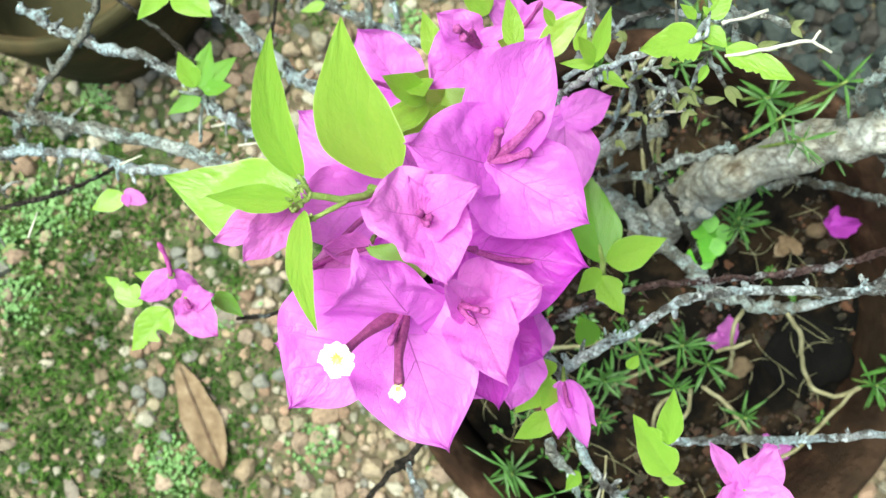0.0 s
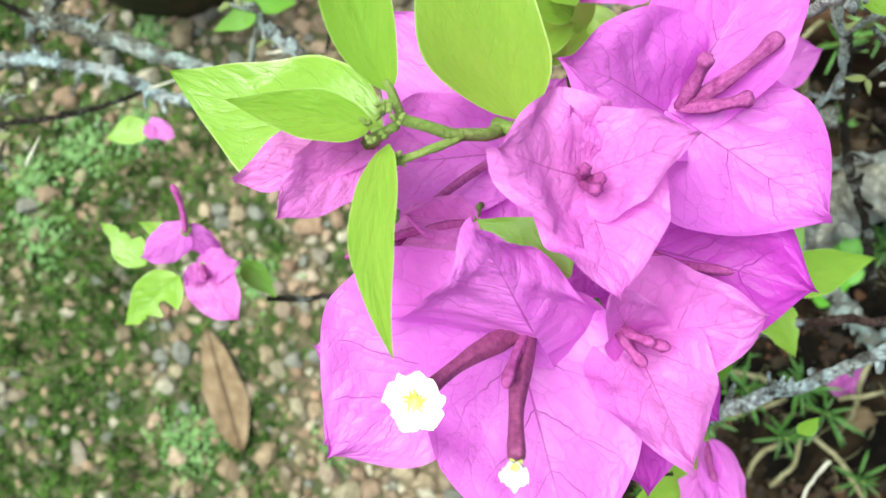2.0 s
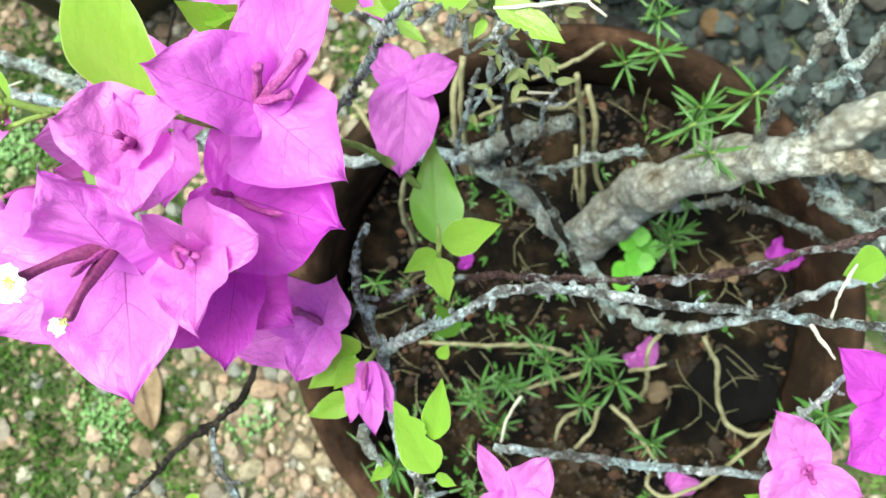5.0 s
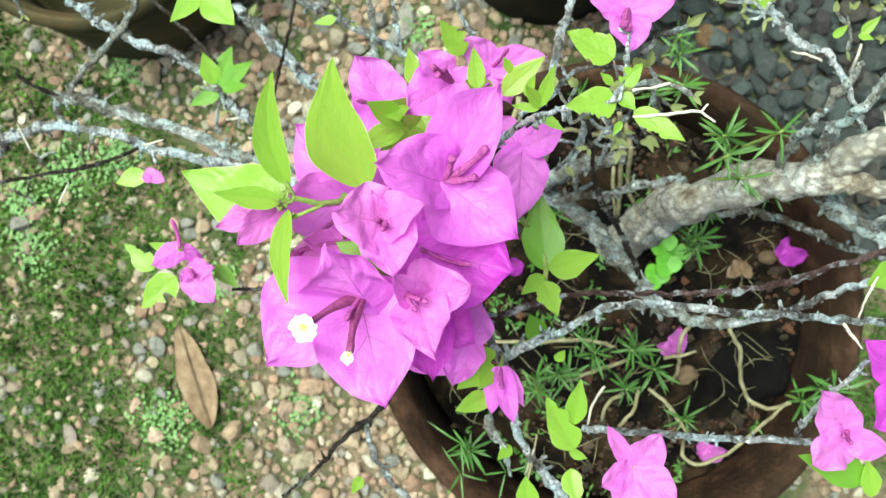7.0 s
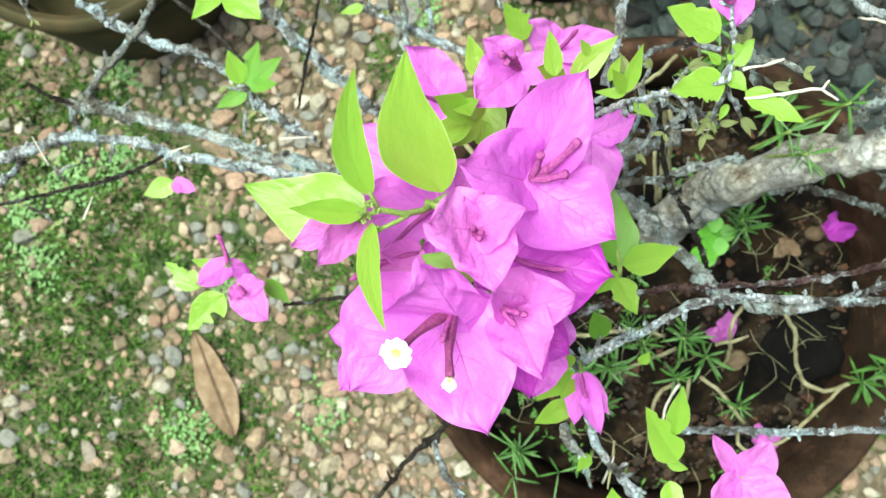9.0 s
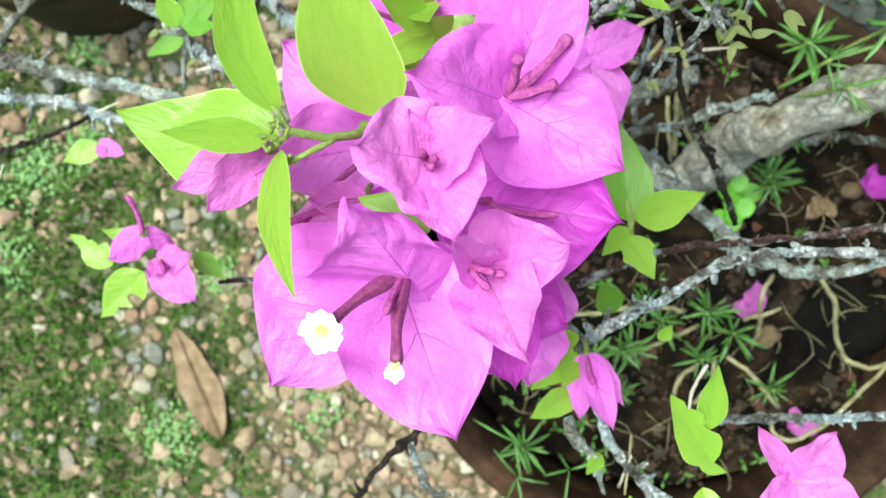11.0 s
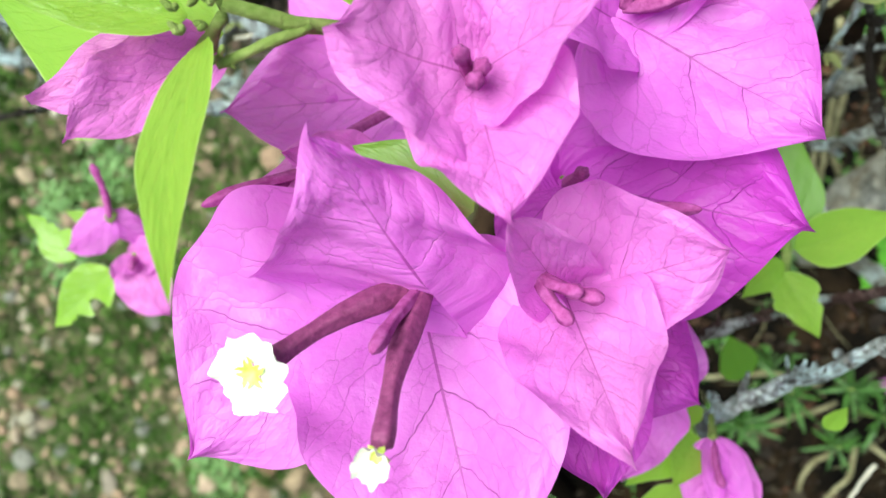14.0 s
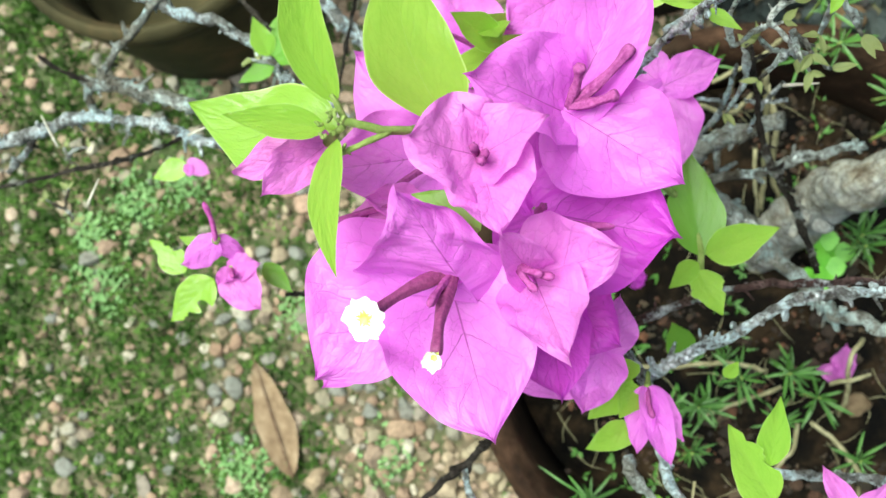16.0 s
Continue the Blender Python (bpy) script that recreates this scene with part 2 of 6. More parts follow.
M_TRUNK = trunk_material()
M_REDBARK = bark_material("brown_bark", (0.085, 0.045, 0.042), (0.20, 0.13, 0.125), (0.72, 0.70, 0.72), 0.51, 0.57)
M_DARKBARK = bark_material("dark_bark", (0.030, 0.023, 0.018), (0.085, 0.072, 0.06), (0.42, 0.42, 0.39), 0.55, 0.64)
M_STEM = plain_material("green_stem", [(0.3, (0.19, 0.29, 0.055)), (0.7, (0.38, 0.47, 0.15))], 350, 0.7, 1400, 0.9, 0.0012)
M_STOLON = plain_material("straw_stolon", [(0.3, (0.17, 0.15, 0.075)), (0.7, (0.38, 0.35, 0.21))], 150, 0.7, 500, 0.4, 0.001)
M_TUBE = plain_material("tube", [(0.3, (0.14, 0.015, 0.085)), (0.7, (0.31, 0.065, 0.20))], 900, 0.5, 900, 0.6, 0.0006)
M_BUD = plain_material("bud", [(0.3, (0.24, 0.03, 0.17)), (0.7, (0.42, 0.10, 0.34))], 900, 0.8, 900, 0.4, 0.0005)
M_PINKTUBE = plain_material("dusky_tube", [(0.3, (0.22, 0.03, 0.16)), (0.7, (0.42, 0.11, 0.33))], 900, 0.8, 900, 0.6, 0.0006)
M_WHITE = plain_material("floret_white", [(0.3, (0.86, 0.86, 0.74)), (0.7, (0.92, 0.92, 0.86))], 300, 0.5, 900, 0.2, 0.0004)
M_YELLOW = plain_material("floret_throat", [(0.3, (0.42, 0.56, 0.05)), (0.7, (0.70, 0.74, 0.20))], 500, 0.5, 900, 0.2, 0.0004)
M_TWIG = plain_material("bleached_twig", [(0.3, (0.44, 0.40, 0.32)), (0.7, (0.66, 0.63, 0.55))], 200, 0.7, 700, 0.3, 0.001)
M_POT = plain_material("brown_clay", [(0.30, (0.018, 0.009, 0.005)), (0.48, (0.046, 0.023, 0.013)), (0.70, (0.112, 0.060, 0.036))], 60, 0.75, 160, 0.9, 0.004, 0.0, (0.030, 0.019, 0.011))
M_OLDPOT = plain_material("old_clay", [(0.30, (0.024, 0.023, 0.011)), (0.55, (0.060, 0.051, 0.024)), (0.75, (0.12, 0.075, 0.035))], 12, 0.8, 90, 0.4, 0.002)
# near-black, as the shade of the gap behind the plant is in the colour
M_DARKPOT = plain_material("shade_dark_clay", [(0.30, (0.006, 0.006, 0.004)), (0.55, (0.016, 0.015, 0.009)), (0.75, (0.045, 0.040, 0.022))], 22, 0.85, 120, 0.5, 0.003)
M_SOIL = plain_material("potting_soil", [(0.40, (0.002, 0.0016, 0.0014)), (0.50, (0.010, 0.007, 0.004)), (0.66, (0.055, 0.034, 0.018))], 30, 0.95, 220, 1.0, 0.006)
M_BLACK = plain_material("lump_black", [(0.3, (0.002, 0.002, 0.002)), (0.7, (0.008, 0.007, 0.006))], 60, 0.9, 260, 1.0, 0.004)
M_DRY = plain_material("dry_leaf", [(0.30, (0.12, 0.078, 0.045)), (0.52, (0.225, 0.155, 0.095)), (0.72, (0.34, 0.26, 0.175))], 55, 0.7, 300, 0.6, 0.001)
M_CRUMB = stone_material("crumbs", [(0.070, 0.036, 0.020), (0.022, 0.015, 0.010), (0.16, 0.068, 0.034), (0.015, 0.011, 0.008), (0.048, 0.028, 0.016), (0.11, 0.078, 0.046), (0.033, 0.026, 0.015)], 0.9)
M_TANSTONE = plain_material("tan_stone", [(0.3, (0.09, 0.06, 0.035)), (0.7, (0.21, 0.155, 0.095))], 60, 0.8)
M_BROWNSTONE = plain_material("brown_stone", [(0.3, (0.08, 0.05, 0.025)), (0.7, (0.22, 0.14, 0.075))], 90, 0.85, 260, 0.9, 0.004)
M_RIB = plain_material("leaf_rib", [(0.3, (0.10, 0.06, 0.04)), (0.7, (0.18, 0.11, 0.07))], 200, 0.7)
M_MOSS = plain_material("moss", [(0.34, (0.028, 0.065, 0.014)), (0.50, (0.085, 0.17, 0.032)), (0.66, (0.22, 0.36, 0.09))], 46, 0.85, 300, 0.5, 0.002)
M_WEED = plain_material("weed_leaf", [(0.30, (0.034, 0.105, 0.013)), (0.70, (0.092, 0.200, 0.036))], 120, 0.45, 300, 0.2, 0.001, 0.4)
M_GROUNDWEED = plain_material("ground_weed", [(0.30, (0.10, 0.22, 0.06)), (0.70, (0.24, 0.40, 0.14))], 60, 0.6, 300, 0.2, 0.001)
M_CLOVER = plain_material("clover_leaf", [(0.30, (0.10, 0.34, 0.02)), (0.70, (0.20, 0.50, 0.05))], 90, 0.5, 300, 0.2, 0.001, 0.2)


M_PEBBLE = stone_material("pebbles", [(0.393, 0.288, 0.189), (0.243, 0.189, 0.126), (0.469, 0.368, 0.259), (0.385, 0.247, 0.171), (0.218, 0.189, 0.142), (0.444, 0.293, 0.214), (0.569, 0.519, 0.419), (0.285, 0.259, 0.201), (0.393, 0.326, 0.218), (0.268, 0.171, 0.113), (0.352, 0.247, 0.180), (0.234, 0.234, 0.209)])
M_GREYSTONE = stone_material("crushed_granite", [(0.0216, 0.0317, 0.0310), (0.0468, 0.0634, 0.0598), (0.0288, 0.0389, 0.0382), (0.0900, 0.1116, 0.1044), (0.0144, 0.0209, 0.0209), (0.0540, 0.0655, 0.0626), (0.0504, 0.0432, 0.0346), (0.0331, 0.0302, 0.0295)])


def ground_material():
    m, nt, bsdf, out = mat("sandy_ground")
    co = object_coord(nt)
    sand = ramp(nt, noise_tex(nt, 70, 7, 0.65, co), [(0.3, (0.07, 0.055, 0.033)), (0.5, (0.18, 0.14, 0.088)), (0.72, (0.32, 0.25, 0.16))])
    green = ramp(nt, noise_tex(nt, 45, 6, 0.6, co), [(0.3, (0.040, 0.060, 0.018)), (0.7, (0.12, 0.15, 0.055))])
    patch = ramp(nt, noise_tex(nt, 9.0, 5, 0.6, co), [(0.44, (0, 0, 0)), (0.56, (1, 1, 1))])
    nt.links.new(mixc(nt, patch, sand, green), bsdf.inputs["Base Color"])
    bsdf.inputs["Roughness"].default_value = 0.95
    bump(nt, noise_tex(nt, 160, 7, 0.7, co), bsdf, 1.0, 0.006)
    return m


M_GROUND = ground_material()


# ---- mesh helpers ----
def mesh_of(name, verts, faces, material, smooth=True, uvs=None):
    me = bpy.data.meshes.new(name)
    me.from_pydata([tuple(v) for v in verts], [], faces)
    me.materials.append(material)
    if smooth:
        me.polygons.foreach_set("use_smooth", [True] * len(me.polygons))
    if uvs is not None:
        layer = me.uv_layers.new(name="UVMap")
        for lp in me.loops:
            layer.data[lp.index].uv = uvs[lp.vertex_index]
    me.update()
    return me


def child(name, me, parent, m=None, label=""):
    ob = new(name, me)
    ob.parent = parent
    if m is not None:
        ob.matrix_basis = m
    return tagged(ob, label)


def thing(name, label, category, at=(0, 0, 0), group="", kind=""):
    ob = new(name)
    ob.location = at
    ob.empty_display_size = 0.01
    return tagged(ob, label, category, group, kind)


def sweep(points, sides=9, rough=0.12, step=0.004, seed=0, knots=0.0, wander=0.45):
    """Verts and faces of an uneven round branch through (x, y, z, radius) points."""
    p = np.array(points, float)
    seg = np.linalg.norm(np.diff(p[:, :3], axis=0), axis=1)
    s = np.concatenate([[0], np.cumsum(seg)])
    count = max(4, int(s[-1] / step))
    u = np.linspace(0, s[-1], count)
    # smooth curve: cubic through the points
    d = np.gradient(p, s, axis=0) if len(p) > 2 else np.repeat((p[1:] - p[:1]) / s[-1], 2, axis=0)
    out = []
    for q in u:
        i = min(max(np.searchsorted(s, q) - 1, 0), len(seg) - 1)
        h = seg[i]
        t = (q - s[i]) / h
        out.append((2 * t**3 - 3 * t**2 + 1) * p[i] + (t**3 - 2 * t**2 + t) * h * d[i] + (-2 * t**3 + 3 * t**2) * p[i + 1] + (t**3 - t**2) * h * d[i + 1])
    out = np.array(out)
    rng = np.random.RandomState(seed)
    c = out[:, :3].copy()
    r = np.maximum(out[:, 3], 0.0003)
    for i in range(1, count - 1):
        q = u[i] / (r[i] * 5) + seed * 7.7
        c[i] += r[i] * wander * np.array([noise.noise((q, 0.3, 1.7)), noise.noise((q, 5.3, 2.9)), noise.noise((q, 9.1, 4.4))])
    swell = np.ones(count)
    for k in range(int(count * knots) + int(count * rough * 0.6)):
        i = rng.randint(0, count)
        w = rng.uniform(0.7, 1.6)
        swell += rng.uniform(0.05, 0.16 + 0.35 * knots) * np.exp(-((np.arange(count) - i) / w) ** 2)
    tan = np.gradient(c, axis=0)
    tan /= np.linalg.norm(tan, axis=1)[:, None]
    ref = np.array([0.0, 0.0, 1.0]) if abs(tan[0][2]) < 0.9 else np.array([1.0, 0, 0])
    verts, faces = [], []
    n0 = np.cross(tan[0], ref)
    for i in range(count):
        n0 = n0 - tan[i] * np.dot(n0, tan[i])
        n0 /= np.linalg.norm(n0)
        b0 = np.cross(tan[i], n0)
        for k in range(sides):
            a = 2 * math.pi * k / sides
            way = math.cos(a) * n0 + math.sin(a) * b0
            q = (c[i] + r[i] * way) / (r[i] * 2.2)
            rr = r[i] * swell[i] * (0.94 + rough * 1.6 * noise.noise((q[0], q[1], q[2])) + rough * 0.8 * noise.noise((q[0] * 3, q[1] * 3, q[2] * 3)))
            verts.append(c[i] + rr * way)
    for i in range(count - 1):
        for k in range(sides):
            faces.append((i * sides + k, i * sides + (k + 1) % sides, (i + 1) * sides + (k + 1) % sides, (i + 1) * sides + k))
    faces.append(tuple(range(sides))[::-1])
    faces.append(tuple((count - 1) * sides + k for k in range(sides)))
    for k in range(int(count * knots * 0.6)):
        i = rng.randint(1, count - 1)
        a = rng.uniform(0, 6.283)
        q = verts[i * sides + rng.randint(0, sides)]
        out_way = (q - c[i]) / np.linalg.norm(q - c[i])
        t1 = tan[i]
        t2 = np.cross(out_way, t1)
        rr, hh = r[i] * rng.uniform(0.3, 0.65), r[i] * (rng.uniform(0.4, 1.3) if rng.rand() < 0.8 else rng.uniform(1.5, 3.0))
        b = len(verts)
        for lift, wide in ((-0.3, 1.0), (0.6, 0.8), (1.0, 0.45)):
            for j in range(5):
                an = 6.283 * j / 5
                verts.append(q + out_way * hh * lift + t1 * hh * 0.5 * lift + rr * wide * (math.cos(an) * t1 + math.sin(an) * t2))
        for lv in range(2):
            for j in range(5):
                faces.append((b + lv * 5 + j, b + lv * 5 + (j + 1) % 5, b + lv * 5 + 5 + (j + 1) % 5, b + lv * 5 + 5 + j))
        faces.append(tuple(b + 10 + j for j in range(5)))
    return verts, faces


def blade(length, width, form="bract", fold=0.12, curl=0.1, wave=0.05, seed=0, nu=18, nv=24, bite=0.0, cup=0.0, quilt=0.0, bow=0.0, skew=0.0, lean=None):
    """A bract or leaf along +Y with its upper face to +Z. fold: how far the halves rise from the midrib; curl: rise of the tip; cup: edges up;
    quilt: bulges between the side ribs; bite: an eaten edge; bow: the midrib arched sideways; skew, lean: unequal halves."""
    if quilt:
        nu, nv = 40, 48
    rng = random.Random(seed)
    ph = [rng.uniform(0, 6.28) for _ in range(8)]
    lop = rng.uniform(-0.06, 0.06) if lean is None else lean
    chew = [(rng.choice((-1, 1)), rng.uniform(0.25, 0.8), rng.uniform(0.06, 0.14), rng.uniform(0.35, 0.8)) for _ in range(3)]
    verts, uvs, faces = [], [], []
    for j in range(nv + 1):
        v = j / nv
        if form == "bract":
            w = (math.sin(math.pi * min(1, v ** 0.72)) ** (0.54 + 0.20 * v * v + 0.55 * v ** 12)) * (1 - 0.04 * v) if v < 0.999 else 0.0
            w = max(w, 0.10 * (1 - v))
        elif form == "heart":
            w = (math.sin(math.pi * min(1, v ** 0.39)) ** 1.05) if v < 0.999 else 0.0
        elif form == "round":
            w = max(math.sin(math.pi * v ** 0.8), 0.0) ** 0.6
        elif form == "long":
            w = max(math.sin(math.pi * v ** 0.9), 0.0) ** 0.75
        else:
            w = max(math.sin(math.pi * v ** 0.70), 0.0) ** 0.92 * (1 - 0.2 * v * v)
            w = max(w, 0.03 * (1 - v))
        for i in range(nu + 1):
            u = 2 * i / nu - 1
            e = abs(u)
            ww = w * (1 + e * (0.05 * math.sin(7 * v + ph[0] + (1.5 if u > 0 else 0)) + 0.025 * math.sin(19 * v + ph[5] + (2 if u > 0 else 0)))) * (1 + lop * (1 if u > 0 else -1))
            if bite:
                for sd, at, wd, dp in chew:
                    if u * sd > 0:
                        ww *= 1 - bite * dp * e * max(0.0, 1 - (abs(v - at) / wd) ** 2) * (1 + 0.3 * math.sin(60 * v))
            x = u * ww * width / 2
            y = v * length - (0.40 * width * e ** 1.5 * (1 - v) ** 2 if form == "heart" else (0.10 * width * e * (1 - v) ** 4 if form == "bract" else 0.0))
            z = fold * abs(x) * (1 - 0.25 * v) + curl * length * v * v + cup * width * (u * ww) ** 2 * 0.5
            z += wave * width * e ** 1.5 * (0.5 * math.sin(8 * v + ph[1] + (2 if u > 0 else 0)) + 0.35 * math.sin(15 * v + ph[2] + 3 * u))
            z += wave * width * 0.45 * noise.noise((u * 1.4 + ph[3], v * 2.2 + ph[4], ph[6]))
            if quilt:
                z += quilt * width * (abs(math.sin(math.pi * 4.0 * (v - 0.42 * e + 0.12 * noise.noise((u * 2, v * 2, ph[7])) + ph[7]))) - 0.5) * min(1.0, 3 * e) * (1 - e ** 4)
                # fine puckers, drawn out along the side ribs
                z += width * 0.012 * noise.noise((u * 3.0 + ph[3], (v - 0.42 * e) * 13.0 + ph[1], ph[2])) * min(1.0, 2.5 * e)
                z += width * 0.005 * noise.noise((u * 11.0 + ph[5], v * 13.0 + ph[4], ph[0]))
                z += width * 0.03 * (v ** 3) * math.sin(5 * u + ph[6])
            verts.append((x + bow * length * 4 * v * (1 - v), y + skew * x * (1 - v), z))
            uvs.append((0.5 + u / 2, v))
    for j in range(nv):
        for i in range(nu):
            a = j * (nu + 1) + i
            faces.append((a, a + 1, a + nu + 2, a + nu + 1))
    return verts, faces, uvs


def stand(base, tip, roll=0.0, up=(0, 0, 1)):
    """The pose whose Y runs from base to tip and whose Z is as near to up as may be, turned by roll degrees about Y."""
    b, t = Vector(base), Vector(tip)
    y = (t - b).normalized()
    z = Vector(up) - y * Vector(up).dot(y)
    z.normalize()
    x = y.cross(z)
    m = Matrix((x, y, z)).transposed().to_4x4()
    return Matrix.Translation(b) @ m @ pose(0, 0, 0, 0, roll, 0), (t - b).length


seeds = iter(range(1, 100000))


def add_blade(name, parent, base, tip, ratio, material, form="leaf", fold=0.12, curl=0.08, wave=0.03, roll=0.0, bite=0.0, label="", width=None, up=(0, 0, 1), cup=0.0, quilt=0.0, bow=0.0, skew=0.0, lean=None):
    m, length = stand(base, tip, roll, up)
    # the tip of a curled blade comes to lie on the wanted point
    m = m @ pose(0, 0, 0, -math.degrees(math.atan(curl)), 0, 0)
    length = length / math.sqrt(1 + curl * curl)
    v, f, uv = blade(length, width or length * ratio, form, fold, curl, wave, next(seeds), bite=bite, cup=cup, quilt=quilt, bow=bow, skew=skew, lean=lean)
    return child(name, mesh_of(name, v, f, material, True, uv), parent, Matrix.Translation(-Vector(origin_of(parent))) @ m, label)


def origin_of(ob):
    p = Vector((0, 0, 0))
    while ob:
        p += ob.matrix_basis.translation
        ob = ob.parent
    return p


def add_branch(name, parent, points, material, sides=9, rough=0.12, knots=0.0, label="", step=0.004, wander=0.45):
    o = origin_of(parent)
    bare = name in ("branch", "twig") and sides < 12
    slim = 0.68 if bare else (0.86 if name in ("branch", "trunk") else 1.0)
    if bare:
        step, rough, wander, sides = min(step, 0.0017), rough * 2.0, wander * 2.1, max(sides, 10)
    v, f = sweep([(q[0] - o[0], q[1] - o[1], q[2] - o[2], q[3] * slim) for q in points], sides, rough, step, next(seeds), knots, wander)
    return child(name, mesh_of(name, v, f, material), parent, None, label)


# ---- ground ----
def ground_height(x, y):
    return 0.006 * noise.noise((x * 6, y * 6, 0.3)) + 0.003 * noise.noise((x * 25, y * 25, 1.7))


def moss_amount(x, y):
    """Above 0: moss; below: bare gravel. Moss thickens away from the pot; gravel lies bare along it and behind the plant."""
    lie = 0.16 * max(-1.0, min(1.0, (-0.27 - x) / 0.12)) - 0.14 * max(0.0, min(1.0, (y - 0.02) / 0.12)) - 0.16 * max(0.0, min(1.0, (-0.17 - y) / 0.06)) * max(0.0, min(1.0, (x + 0.34) / 0.1))
    # extra dark moss right of the pot stands in for the shade there
    lie += 0.25 if x > 0.27 and y < 0.0 else 0.0
    return lie + 0.17 + noise.noise((x * 8.0 + 3.1, y * 8.0 - 1.2, 5.0)) * 0.55 + noise.noise((x * 22.0, y * 22.0, 2.0)) * 0.42


def build_ground():
    near = [-1.0 + 0.0125 * i for i in range(161)]
    far = [1.3, 2, 4, 8, 20, 60, 200, 800]
    axis = [-f for f in reversed(far)] + near + far
    n = len(axis)
    verts = [(x, y, ground_height(x, y) if max(abs(x), abs(y)) < 1.2 else 0.0) for y in axis for x in axis]
    faces = [(j * n + i, j * n + i + 1, (j + 1) * n + i + 1, (j + 1) * n + i) for j in range(n - 1) for i in range(n - 1)]
    g = new("ground", mesh_of("ground", verts, faces, M_GROUND))
    return tagged(g, "sandy brown garden ground with moss between pebbles", "ground", kind="structure")


ground = build_ground()

POT_AT, POT_RIM, POT_R = (0.1569, -0.0436, 0.3600), 0.36, 0.176
SOIL_Z = 0.30


def in_pot(x, y, grow=0.0):
    return math.hypot(x - POT_AT[0], y - POT_AT[1]) < POT_R * 0.78 + grow


def pebble_shape(rng, sides=1, rugged=0.22):
    bm = bmesh.new()
    bmesh.ops.create_icosphere(bm, subdivisions=sides, radius=1.0)
    k = [rng.uniform(0, 9) for _ in range(3)]
    for v in bm.verts:
        d = 1 + rugged * noise.noise((v.co.x * 1.1 + k[0], v.co.y * 1.1 + k[1], v.co.z * 1.1 + k[2])) + 0.06 * rng.uniform(-1, 1)
        v.co *= d
        v.co.z = max(v.co.z, -0.75)
    vs = [tuple(v.co) for v in bm.verts]
    fs = [tuple(v.index for v in f.verts) for f in bm.faces]
    bm.free()
    return np.array(vs), fs


def worn_shape(rng, planes=6, rugged=0.4):
    """A worn stone: a lumpy ball whose sides are cut by a few planes."""
    v, f = pebble_shape(rng, 2, rugged)
    for _ in range(planes):
        n = np.array([rng.gauss(0, 1), rng.gauss(0, 1), rng.gauss(0, 0.7)])
        n /= np.linalg.norm(n)
        over = np.maximum(v @ n - rng.uniform(0.50, 0.80), 0.0)
        v = v - over[:, None] * n
    span = (v.max(0) - v.min(0))[:2].mean() / 2
    return v / span, f


def packed(rng, x0, x1, y0, y1, sizes, wanted, gap=0.82):
    """Spots (x, y, radius) thrown largest first, so that stones lie side by side; wanted(x, y, r) says where."""
    cell, grid, out = 0.022, {}, []
    for low, high, tries in sizes:
        for _ in range(tries):
            x, y, r = rng.uniform(x0, x1), rng.uniform(y0, y1), rng.uniform(low, high)
            if not wanted(x, y, r):
                continue
            i, j = int(x // cell), int(y // cell)
            if any(math.hypot(x - a, y - b) < (r + c) * gap for p in (i - 1, i, i + 1) for q in (j - 1, j, j + 1) for a, b, c in grid.get((p, q), ())):
                continue
            grid.setdefault((i, j), []).append((x, y, r))
            out.append((x, y, r))
    return out


def scatter_pebbles(name, rng, shapes, spots, material, label, category, parent_limit, nearest, smooth=True):
    """Pebbles on the ground: those nearest to a point are objects of their own, the rest one mesh."""
    if nearest:
        spots.sort(key=lambda q: math.hypot(q[0] - nearest[0], q[1] - nearest[1]))
    meshes = [mesh_of("pebble", v * 1.0, f, material, smooth) for v, f in shapes]
    for x, y, z, r, a, sx, sy, sz, k in spots[:parent_limit]:
        ob = new("pebble", meshes[k])
        ob.parent = ground
        ob.matrix_basis = Matrix.Translation((x, y, z)) @ pose(0, 0, 0, 0, 0, a) @ Matrix.Diagonal((r * sx, r * sy, r * sz, 1))
    verts, faces, base = [], [], 0
    for x, y, z, r, a, sx, sy, sz, k in spots[parent_limit:]:
        v, f = shapes[k]
        ca, sa = math.cos(radians(a)), math.sin(radians(a))
        px, py = v[:, 0] * r * sx, v[:, 1] * r * sy
        verts.append(np.stack([x + px * ca - py * sa, y + px * sa + py * ca, z + v[:, 2] * r * sz], 1))
        faces += [tuple(i + base for i in q) for q in f]
        base += len(v)
    ob = new(name, mesh_of(name, np.concatenate(verts), faces, material, smooth))
    return tagged(ob, label, category, kind="stuff")


# ---- pots ----
def turned(prof, seed, material, name, closed=True):
    n = 96
    rng = random.Random(seed)
    verts, faces = [], []
    for j, (r, z) in enumerate(prof):
        for i in range(n):
            a = 2 * math.pi * i / n
            k = 1 + 0.006 * noise.noise((math.cos(a) * 2 + seed, math.sin(a) * 2, z * 9)) + 0.0015 * rng.uniform(-1, 1)
            verts.append((r * k * math.cos(a), r * k * math.sin(a), z + 0.0012 * noise.noise((math.cos(a) * 5, math.sin(a) * 5, seed))))
    m = len(prof)
    for j in range(m if closed else m - 1):
        for i in range(n):
            faces.append((j * n + i, j * n + (i + 1) % n, ((j + 1) % m) * n + (i + 1) % n, ((j + 1) % m) * n + i))
    if not closed:
        faces.append(tuple(range(n))[::-1])
        faces.append(tuple((m - 1) * n + i for i in range(n)))
    return mesh_of(name, verts, faces, material)


